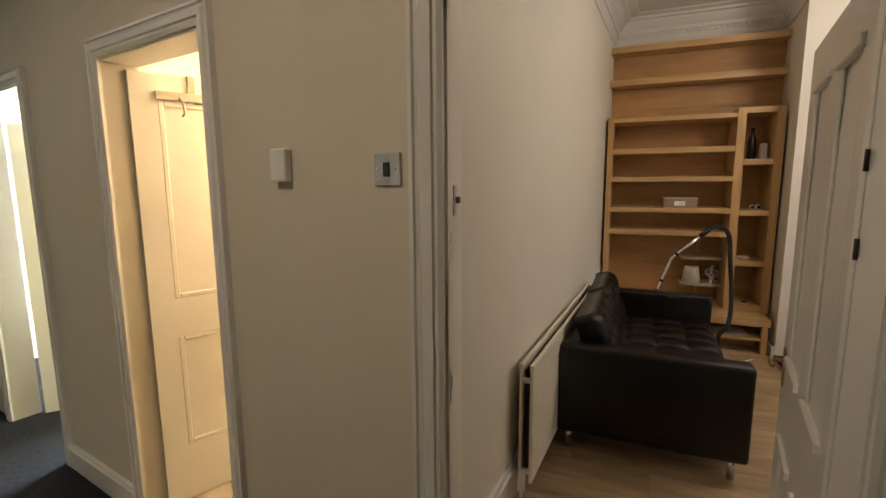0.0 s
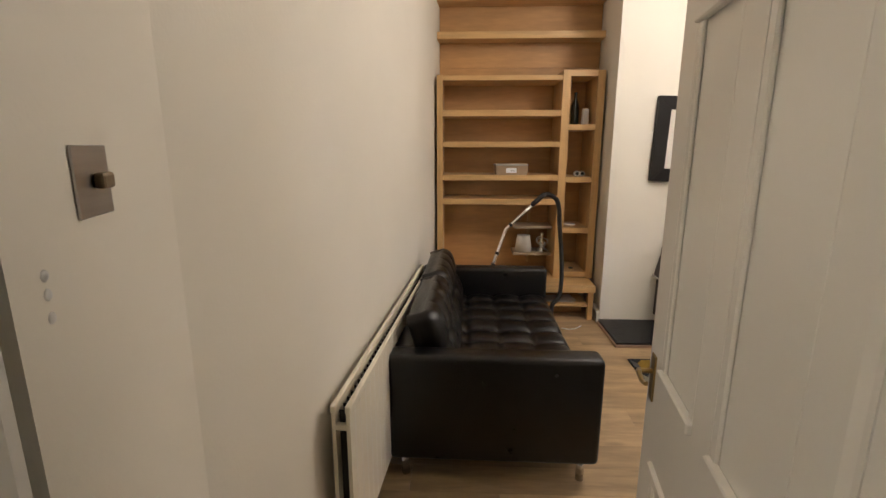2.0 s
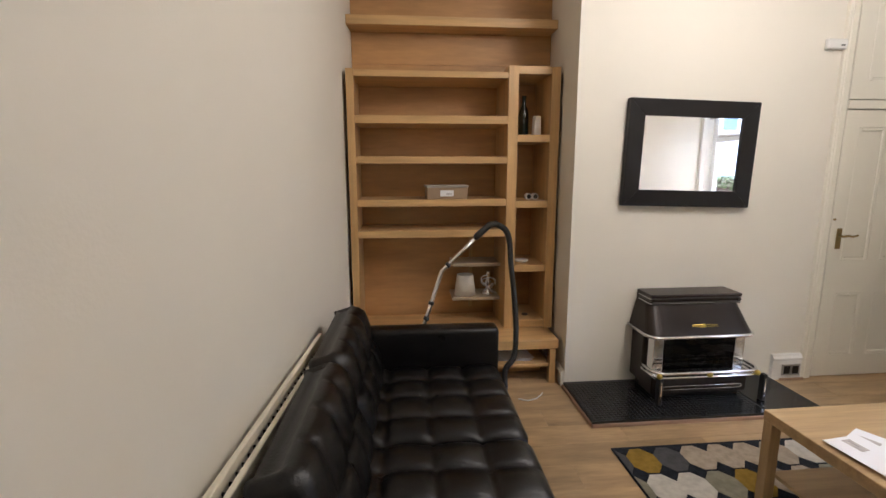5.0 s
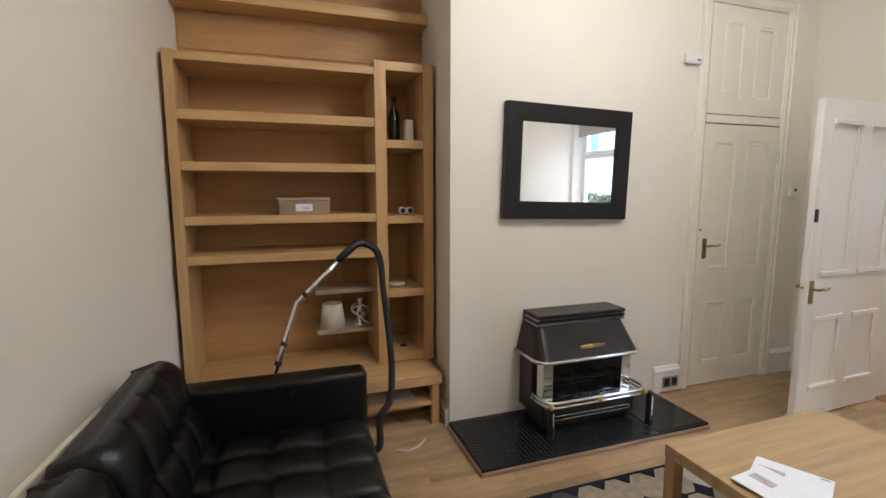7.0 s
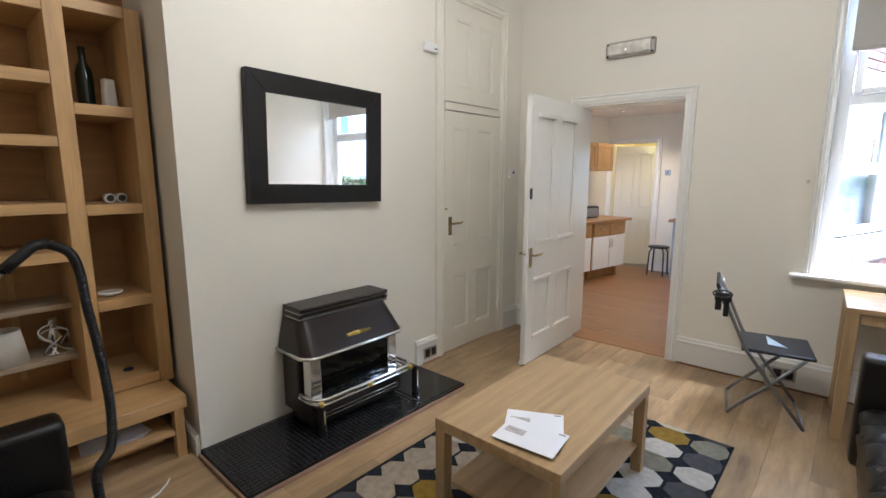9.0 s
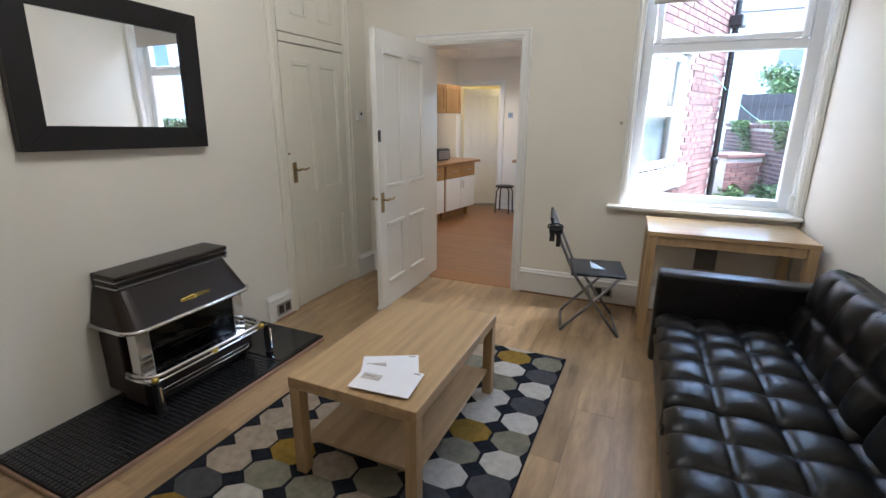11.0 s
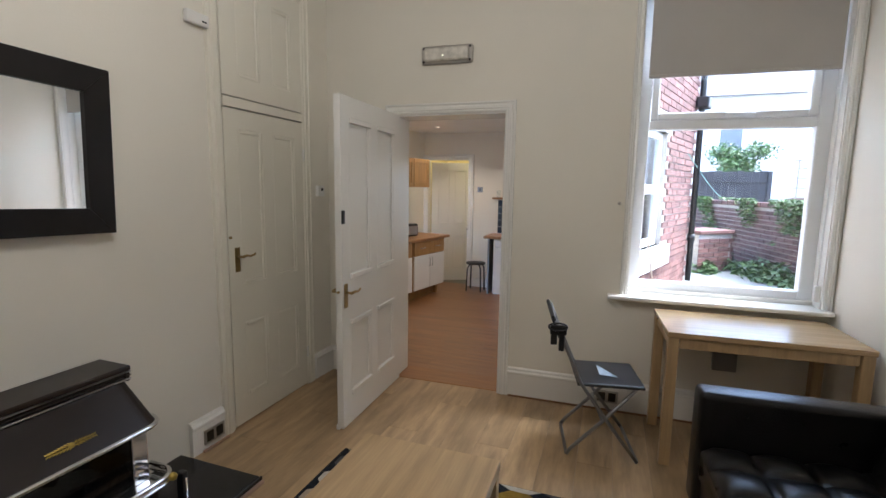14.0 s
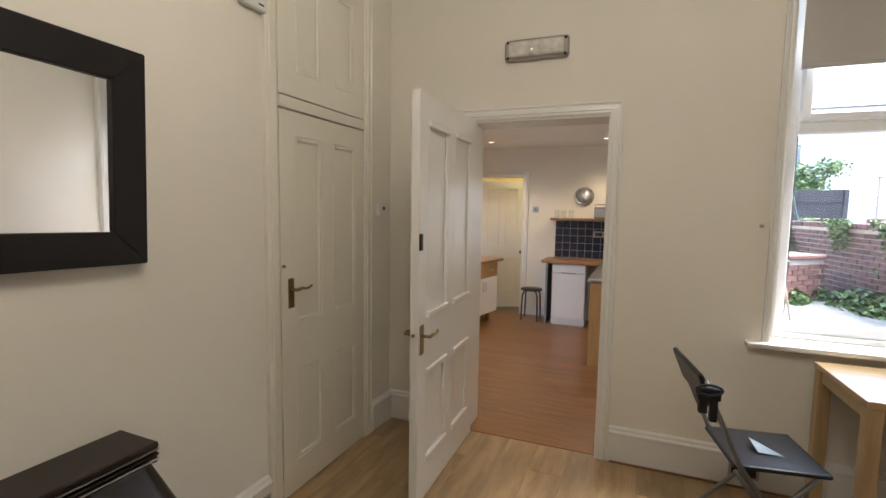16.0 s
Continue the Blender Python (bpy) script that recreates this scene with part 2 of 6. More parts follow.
def glass(name, tint=(0.97, 0.99, 0.99), rough=0.0):
    m = bpy.data.materials.new(name)
    m.use_nodes = True
    n, L = m.node_tree.nodes, m.node_tree.links.new
    n.remove(n["Principled BSDF"])
    tr, gl, fr, mx = (n.new("ShaderNodeBsdfTransparent"), n.new("ShaderNodeBsdfGlossy"), n.new("ShaderNodeLayerWeight"), n.new("ShaderNodeMixShader"))
    tr.inputs[0].default_value = (*tint, 1)
    gl.inputs["Roughness"].default_value = rough
    fr.inputs[0].default_value = 0.5
    pw, ma = n.new("ShaderNodeMath"), n.new("ShaderNodeMath")
    pw.operation, ma.operation = "POWER", "MULTIPLY_ADD"
    pw.inputs[1].default_value = 5.0
    ma.inputs[1].default_value, ma.inputs[2].default_value = 0.9, 0.035
    L(fr.outputs["Facing"], pw.inputs[0])
    L(pw.outputs[0], ma.inputs[0])
    L(ma.outputs[0], mx.inputs[0])
    L(tr.outputs[0], mx.inputs[1])
    L(gl.outputs[0], mx.inputs[2])
    L(mx.outputs[0], n["Material Output"].inputs[0])
    return m


GLASS = glass("window_glass")
DARKGLASS = glass("smoked_fire_glass", (0.30, 0.30, 0.32), 0.02)
MIRROR = mat("mirror_silver", (0.92, 0.93, 0.93), 0.01, metal=1.0, var=0.0, bump=0.0, rough_var=0.0)


# ---- mesh helpers ----
def box(bm, x0, x1, y0, y1, z0, z1, bev=0.0, seg=1, m=None):
    """A box, its edges rounded by bev, added to bm; m turns and shifts it."""
    g = bmesh.ops.create_cube(bm, size=1.0)
    vs = g["verts"]
    for v in vs:
        v.co = Vector(((x0 + x1) / 2 + v.co.x * (x1 - x0), (y0 + y1) / 2 + v.co.y * (y1 - y0), (z0 + z1) / 2 + v.co.z * (z1 - z0)))
    if bev:
        es = list({e for v in vs for e in v.link_edges})
        vs = bmesh.ops.bevel(bm, geom=es, offset=bev, segments=seg, profile=0.5, affect="EDGES")["verts"]
        vs = list(vs)
    if m is not None:
        bmesh.ops.transform(bm, matrix=m, verts=vs)
    return vs


def one(*a, **k):
    bm = bmesh.new()
    box(bm, *a, **k)
    return bm


def tube(bm, pts, r, seg=10, r2=None, cap=True):
    """A round bar through pts; the radius goes from r to r2."""
    pts = [Vector(p) for p in pts]
    rings, up = [], None
    for i, p in enumerate(pts):
        d = (pts[min(i + 1, len(pts) - 1)] - pts[max(i - 1, 0)]).normalized()
        a = (up or Vector((0, 0, 1)) if abs(d.z) < 0.95 or up else Vector((1, 0, 0)))
        u = a.cross(d)
        if u.length < 1e-4:
            u = Vector((1, 0, 0)).cross(d)
        u.normalize()
        w = d.cross(u).normalized()
        up = w
        rad = r if r2 is None else r + (r2 - r) * i / max(1, len(pts) - 1)
        rings.append([bm.verts.new(p + rad * (math.cos(2 * math.pi * k / seg) * u + math.sin(2 * math.pi * k / seg) * w)) for k in range(seg)])
    for a, b in zip(rings, rings[1:]):
        for k in range(seg):
            f = bm.faces.new((a[k], a[(k + 1) % seg], b[(k + 1) % seg], b[k]))
            f.smooth = True
    if cap:
        bm.faces.new(rings[0][::-1])
        bm.faces.new(rings[-1])
    return bm


def lathe(bm, prof, seg=24, c=(0, 0, 0)):
    """A turned shape from (radius, height) pairs."""
    rings = [[bm.verts.new((c[0] + r * math.cos(2 * math.pi * k / seg), c[1] + r * math.sin(2 * math.pi * k / seg), c[2] + z)) for k in range(seg)] for r, z in prof]
    for a, b in zip(rings, rings[1:]):
        for k in range(seg):
            f = bm.faces.new((a[k], a[(k + 1) % seg], b[(k + 1) % seg], b[k]))
            f.smooth = True
    if prof[0][0] > 1e-4:
        bm.faces.new(rings[0][::-1])
    if prof[-1][0] > 1e-4:
        bm.faces.new(rings[-1])
    return bm


def prism(bm, poly, z0, z1):
    """An upright prism over a plan polygon."""
    lo, hi = [bm.verts.new((x, y, z0)) for x, y in poly], [bm.verts.new((x, y, z1)) for x, y in poly]
    n = len(poly)
    for k in range(n):
        bm.faces.new((lo[k], lo[(k + 1) % n], hi[(k + 1) % n], hi[k]))
    bm.faces.new(lo[::-1])
    bm.faces.new(hi)
    return bm


def extrude_x(bm, prof, x0, x1):
    """A bar along x whose section is (y, z) pairs."""
    a, b = [bm.verts.new((x0, y, z)) for y, z in prof], [bm.verts.new((x1, y, z)) for y, z in prof]
    n = len(prof)
    for k in range(n):
        bm.faces.new((a[k], a[(k + 1) % n], b[(k + 1) % n], b[k]))
    bm.faces.new(a[::-1])
    bm.faces.new(b)
    return bm


def finish(bm, smooth=None):
    bmesh.ops.recalc_face_normals(bm, faces=bm.faces)
    if smooth is not None:
        for f in bm.faces:
            f.smooth = smooth
    me = bpy.data.meshes.new("mesh")
    bm.to_mesh(me)
    bm.free()
    return me


def part(name, bm, material, parent, label="", smooth=None, at=None):
    ob = new(name, finish(bm, smooth))
    ob.data.name = name
    ob.data.materials.append(material)
    ob.parent = parent
    if at is not None:
        ob.matrix_basis = at
    if label:
        ob["label"] = label
    return ob


def thing(name, m, label, category, group=""):
    ob = new(name)
    ob.empty_display_size = 0.1
    ob.matrix_basis = m
    return tagged(ob, label, category, group)


def solid(name, bm, material, label, category, m=None, smooth=None, group="", kind=""):
    ob = new(name, finish(bm, smooth))
    ob.data.materials.append(material)
    if m is not None:
        ob.matrix_basis = m
    return tagged(ob, label, category, group, kind)


def structure(name, bm, material, label="", m=None):
    return solid(name, bm, material, label, "", m, kind="structure")


# ---- the setting: plan ----
N, SEC, CEILING = 5.20, 1.79, 3.30


def west(y):
    return -0.30 + 0.0747 * (y - 2.495)


EAST = pose(4.51, 3.80, 0, 0, 0, 1.7)       # local y runs along the east wall, local x goes out of the room
SOUTH = pose(0.70, 1.60, 0, 0, 0, 2.9)      # local x runs along the south wall, local -y goes out of the room
HALL = pose(-0.32, 1.43, 0, 0, 0, -10.2)    # local -x runs along the hall wall, local y into the rooms beyond
WEST = pose(west(1.6), 1.6, 0, 0, 0, -4.27)  # local y runs along the west wall

# laminate bed under the planks, room and doorway
bm = bmesh.new()
box(bm, -0.6, 4.745, 1.3, 6.1, -0.2, -0.012)
structure("floor", bm, mat("floor_joint", (0.24, 0.155, 0.085), 0.8), "oak laminate floor with dark joints")
FLOOR = bpy.data.objects["floor"]

bm = bmesh.new()
prism(bm, [(west(1.52), 1.52), (west(6.3), 6.3), (west(6.3) - 0.25, 6.3), (west(1.52) - 0.25, 1.52)], 0, CEILING)
structure("wall_west", bm, PAINT, "cream painted plaster wall")

# north wall with the alcove and the chimney breast; the closet stands behind its door
bm = bmesh.new()
prism(bm, [(-0.4, 6.0), (1.535, 6.0), (1.535, 6.25), (-0.4, 6.25)], 0, CEILING)
prism(bm, [(1.475, N), (3.375, N), (3.375, N + 0.12), (1.54, N + 0.12)], 0, CEILING)
prism(bm, [(1.475, N), (1.54, N + 0.12), (1.66, N + 0.12), (1.66, 6.1), (1.535, 6.1), (1.535, 6.0)], 0, CEILING)
prism(bm, [(4.125, N), (4.60, N), (4.60, N + 0.12), (4.125, N + 0.12)], 0, CEILING)
prism(bm, [(3.375, N), (4.125, N), (4.125, N + 0.12), (3.375, N + 0.12)], 2.78, CEILING)
structure("wall_north", bm, PAINT, "cream painted chimney breast and alcove wall")
bm = bmesh.new()
box(bm, 3.24, 4.36, N + 0.5, N + 0.6, 0, CEILING)
# unseen sides and lid added so no sky light reaches the door gaps
box(bm, 3.24, 3.30, N + 0.12, N + 0.5, 0, CEILING)
box(bm, 4.30, 4.36, N + 0.12, N + 0.5, 0, CEILING)
box(bm, 3.30, 4.30, N + 0.12, N + 0.5, 2.9, 2.96)
structure("closet_wall", bm, PAINT, "unseen inside of the closet, closing out sky light")

# east wall with the kitchen doorway and the window
bm = bmesh.new()
TH = 0.24
WL, WR, WB, WT = -0.865, -1.955, 0.822, 2.95
box(bm, 0, TH, 0.83, 1.75, -0.2, CEILING)
box(bm, 0, TH, -0.03, 0.83, 2.05, CEILING)
box(bm, 0, TH, WL, -0.03, -0.2, CEILING)
box(bm, 0, TH, WR, WL, -0.2, WB - 0.027)
box(bm, 0, TH, WR, WL, WT, CEILING)
box(bm, 0, TH, -2.6, WR, -0.2, CEILING)
structure("wall_east", bm, PAINT, "cream painted wall with doorway and window", EAST)

# south wall behind the second sofa, and the hall wall beyond the doorway
bm = bmesh.new()
box(bm, 0.0, 3.88, -0.17, 0.0, 0, CEILING)
box(bm, -0.95, 0.0, -0.12, 0.0, 2.10, CEILING)
box(bm, -1.02, -0.95, -0.12, 0.0, 0, CEILING)
structure("wall_south", bm, PAINT, "pale painted wall behind a sofa", SOUTH)

bm = bmesh.new()
for x0, x1, z0 in ((-0.86, -0.0, 0), (-1.60, -0.86, 2.15), (-2.50, -1.60, 0), (-3.40, -2.50, 2.15), (-4.6, -3.40, 0)):
    box(bm, x0, x1, 0, 0.15, z0, 2.9)
box(bm, 0.0, 0.98, 0.0, 0.02, 2.12, 2.9)
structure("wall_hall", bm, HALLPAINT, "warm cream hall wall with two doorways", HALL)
bm = bmesh.new()
prism(bm, [(2.2, 1.6), (2.3, 1.6), (2.3, -1.4), (2.2, -1.4)], 0, 2.9)
prism(bm, [(-5.0, -1.4), (2.3, -1.4), (2.3, -1.5), (-5.0, -1.5)], 0, 2.9)
prism(bm, [(-5.0, 5.2), (-4.9, 5.2), (-4.9, -1.5), (-5.0, -1.5)], 0, 2.9)
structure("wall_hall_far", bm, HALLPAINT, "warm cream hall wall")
structure("hall_floor", one(-5.0, 2.4, -1.5, 1.52, -0.2, 0.0), CARPET, "dark grey hall carpet")
structure("bedroom_floor", one(-5.0, -2.25, 1.53, 5.2, -0.2, 0.0), CARPET, "dark grey bedroom carpet")
structure("hall_ceiling", one(-5.0, 2.4, -1.5, 1.62, 2.9, 3.0), CEIL)
structure("side_room_ceiling", one(-5.0, -0.62, 1.62, 5.3, 2.6, 2.7), CEIL)
bm = bmesh.new()
box(bm, -0.62, -0.55, 1.52, 3.6, 0, 2.6)
box(bm, -2.25, -0.62, 3.5, 3.6, 0, 2.6)
box(bm, -2.27, -2.20, 1.9, 3.5, 0, 2.6)
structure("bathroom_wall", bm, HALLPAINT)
structure("bedroom_wall", one(-5.0, -2.2, 5.1, 5.2, 0, 2.6), CREAMROOM)
structure("bedroom_wall_side", one(-2.30, -2.27, 1.95, 5.1, 0, 2.6), CREAMROOM)

structure("ceiling", one(-0.8, 4.9, 1.3, 6.3, CEILING, CEILING + 0.1), CEIL, "white plaster ceiling")

# kitchen shell, its floor a step lower
KZ = -0.105
bm = bmesh.new()
box(bm, 4.70, 8.75, 3.3, 6.6, KZ - 0.1, KZ - 0.012)
structure("kitchen_floor_bed", bm, mat("kitchen_joint", (0.09, 0.045, 0.02), 0.8))
KITCHEN = bpy.data.objects["kitchen_floor_bed"]
bm = bmesh.new()
box(bm, 8.60, 8.72, 3.3, 5.27, KZ, 2.41)
box(bm, 8.60, 8.72, 5.27, 5.97, 1.965, 2.41)
box(bm, 8.60, 8.72, 5.97, 6.7, KZ, 2.41)
box(bm, 4.76, 8.6, 3.40, 3.50, KZ, 2.41)
structure("kitchen_wall_far", bm, PAINT, "cream painted kitchen wall")
bm = bmesh.new()
prism(bm, [(4.6, 6.72), (8.75, 6.02), (8.75, 6.2), (4.6, 6.9)], KZ, 2.41)
structure("kitchen_wall_north", bm, PAINT)
structure("kitchen_ceiling", one(4.70, 8.75, 3.3, 6.9, 2.40, 2.48), CEIL, "white kitchen ceiling")
bm = bmesh.new()
box(bm, 8.72, 10.6, 6.3, 6.4, KZ, 2.36)
box(bm, 10.5, 10.6, 4.6, 6.4, KZ, 2.36)
box(bm, 8.72, 10.6, 4.6, 4.7, KZ, 2.36)
structure("back_room_wall", bm, CREAMROOM, "yellow painted wall of the back room")
structure("back_room_floor", one(8.70, 10.6, 4.6, 6.4, KZ - 0.1, KZ), mat("green_grey_vinyl", (0.20, 0.22, 0.20), 0.5, var=0.05))
structure("back_room_ceiling", one(8.72, 10.6, 4.6, 6.4, 2.35, 2.45), CEIL)


# ---- trim ----
def skirting(name, pts, h=0.20, d=0.022, material=WHITE, z0=0.0):
    """Moulded skirting along a plan line; it stands on the left of the way walked."""
    prof = [(0, 0), (d, 0), (d, h * 0.78), (d * 1.25, h * 0.80), (d * 1.25, h * 0.86), (d * 0.8, h * 0.90), (d * 0.7, h * 0.96), (d * 0.3, h), (0, h)]
    sweep(name, pts, [(a, z0 + b) for a, b in prof], material)


def sweep(name, pts, prof, material, closed=False, label=""):
    """A moulding: the section (out, z) swept along a plan line with mitred corners, out to the left."""
    bm = bmesh.new()
    P = [Vector(p) for p in pts]
    n, rings = len(P), []
    for i, p in enumerate(P):
        d0 = (P[i] - P[i - 1]).normalized() if (closed or i > 0) else (P[1] - P[0]).normalized()
        d1 = (P[(i + 1) % n] - P[i]).normalized() if (closed or i < n - 1) else d0
        n0, n1 = Vector((-d0.y, d0.x)), Vector((-d1.y, d1.x))
        mid = (n0 + n1).normalized()
        k = 1 / max(0.3, mid.dot(n0))
        rings.append([bm.verts.new((p.x + mid.x * k * o, p.y + mid.y * k * o, z)) for o, z in prof])
    for i in range(n if closed else n - 1):
        a, b = rings[i], rings[(i + 1) % n]
        for k in range(len(prof)):
            bm.faces.new((a[k], a[(k + 1) % len(prof)], b[(k + 1) % len(prof)], b[k]))
    if not closed:
        bm.faces.new(rings[0])
        bm.faces.new(rings[-1][::-1])
    return structure(name, bm, material, label)


def e2w(u, d=0.0):
    p = EAST @ Vector((d, u, 0))
    return (p.x, p.y)


def s2w(u, d=0.0):
    p = SOUTH @ Vector((u, d, 0))
    return (p.x, p.y)


# cornice round the room, with a dentil course
ring = [(west(1.62), 1.62), s2w(3.88), e2w(1.39), (1.475, N), (1.535, 6.0), (west(6.0), 6.0)]
c0 = CEILING - 0.24
sweep("cornice", ring, [(0, c0), (0.012, c0), (0.018, c0 + 0.03), (0.03, c0 + 0.05), (0.035, c0 + 0.085), (0.05, c0 + 0.09), (0.055, c0 + 0.12), (0.09, c0 + 0.15),
                        (0.12, c0 + 0.18), (0.125, c0 + 0.20), (0.16, c0 + 0.205), (0.165, c0 + 0.225), (0.24, c0 + 0.23), (0.25, c0 + 0.24), (0, c0 + 0.24)], CEIL, closed=True,
      label="white moulded plaster cornice")
bm = bmesh.new()
for k in range(30):
    x = west(6.0) + 0.05 + k * 0.053
    if x < 1.49:
        box(bm, x, x + 0.03, 6.0 - 0.052, 6.0 - 0.03, c0 + 0.055, c0 + 0.085)
structure("dentil_trim", bm, CEIL)

skirting("baseboard_breast", [e2w(1.39), (4.225, N)])
skirting("baseboard_east_north", [e2w(0.92), e2w(1.38)])
skirting("baseboard_east", [e2w(-2.0), e2w(-0.085)], 0.215)
skirting("baseboard_south", [s2w(0.12), s2w(3.86)])
skirting("baseboard_west", [(west(5.2), 5.2), (west(1.66), 1.66)])
skirting("baseboard_return", [(1.477, N + 0.02), (1.50, 5.62)], 0.12)
hp = [HALL @ Vector((x, 0, 0)) for x in (-0.07, -0.79, -1.68, -2.42)]
skirting("baseboard_hall", [(hp[1].x, hp[1].y), (hp[0].x, hp[0].y)][::-1], 0.14)
skirting("baseboard_hall_end", [(hp[3].x, hp[3].y), (hp[2].x, hp[2].y)][::-1], 0.14)


def architrave(name, x0, x1, h, m, w=0.085, d=0.026, out=-1, feet=0.0, sides="lrt"):
    """Moulded door surround in the plane local y = 0, standing out to -y (out = -1) or +y."""
    prof = [(0.0, 0.5), (0.012, 0.75), (0.022, 0.7), (0.026, 1.0), (w * 0.62, 0.95), (w * 0.68, 0.7), (w * 0.80, 0.75), (w * 0.86, 1.0), (w, 0.85), (w, 0.0), (0.0, 0.0)]
    path = [(x0, feet), (x0, h), (x1, h), (x1, feet)]
    if "l" not in sides:
        path = path[1:]
    if "r" not in sides:
        path = path[:-1]
    bm = bmesh.new()
    P = [Vector(p) for p in path]
    rings = []
    for i, p in enumerate(P):
        d0 = (P[i] - P[i - 1]).normalized() if i else (P[1] - P[0]).normalized()
        d1 = (P[i + 1] - P[i]).normalized() if i < len(P) - 1 else d0
        n0, n1 = Vector((-d0.y, d0.x)), Vector((-d1.y, d1.x))
        mid = (n0 + n1).normalized()
        k = 1 / max(0.3, mid.dot(n0))
        rings.append([bm.verts.new((p.x + mid.x * k * a, out * d * b, p.y + mid.y * k * a)) for a, b in prof])
    for a, b in zip(rings, rings[1:]):
        for k in range(len(prof)):
            bm.faces.new((a[k], a[(k + 1) % len(prof)], b[(k + 1) % len(prof)], b[k]))
    bm.faces.new(rings[0])
    bm.faces.new(rings[-1][::-1])
    return structure(name, bm, CREAMGLOSS if "closet" in name else WHITE, "white gloss moulded door surround", m)


def lining(name, x0, x1, h, y0, y1, m, t=0.02, material=None):
    bm = bmesh.new()
    box(bm, x0, x0 + t, y0, y1, 0, h)
    box(bm, x1 - t, x1, y0, y1, 0, h)
    box(bm, x0 + t, x1 - t, y0, y1, h - t, h)
    return structure(name, bm, material or WHITE, "", m)


EDOOR = EAST @ pose(0, 0, 0, 0, 0, 90)      # local x along the wall, local y into the room
architrave("trim_kitchen_door", -0.008, 0.82, 2.042, EDOOR, w=0.075, out=1)
lining("lining_kitchen_door", -0.03, 0.83, 2.052, -TH, 0.004, EDOOR)
structure("threshold_strip", one(-0.008, 0.81, -TH - 0.02, -0.012, -0.1, 0.005, 0.003), mat("worn_oak_threshold", (0.33, 0.15, 0.046), 0.42, var=0.08, scale=3, stretch=(1, 9, 9), grain=0.15), "worn wooden threshold", EDOOR)
architrave("trim_closet", 3.38, 4.12, 2.77, pose(0, N, 0), w=0.085)
SDOOR = SOUTH @ pose(-0.95, -0.17, 0)
architrave("trim_room_door", 0.02, 0.945, 2.09, SOUTH @ pose(-0.95, -0.12, 0), w=0.088, sides="lt")
architrave("trim_room_door_hinge", 0.02, 0.902, 2.10, SDOOR, w=0.12, sides="rt")
bm = bmesh.new()
box(bm, 0.896, 0.949, 0.0, 0.146, 0, 2.10)
box(bm, 0.07, 0.896, 0.0, 0.171, 2.075, 2.10)
structure("lining_room_door", bm, WHITE, "", SDOOR)
bm = bmesh.new()
prism(bm, [(-0.219, 1.446), (-0.3445, 1.90), (-0.42, 1.90), (-0.32, 1.446)], 0, CEILING)
structure("jamb_room_door", bm, PAINT, "cream plaster running from the doorway into the wall")
architrave("trim_bathroom_door", -1.60, -0.86, 2.14, HALL, w=0.075)
lining("lining_bathroom_door", -1.62, -0.84, 2.15, 0.0, 0.15, HALL)
architrave("trim_bedroom_door", -3.40, -2.50, 2.14, HALL, w=0.075)
lining("lining_bedroom_door", -3.42, -2.48, 2.15, 0.0, 0.15, HALL)
KDOOR = pose(8.60, 5.97, KZ, 0, 0, -90)
architrave("trim_back_door", 0.0, 0.70, 2.07, KDOOR, w=0.09)


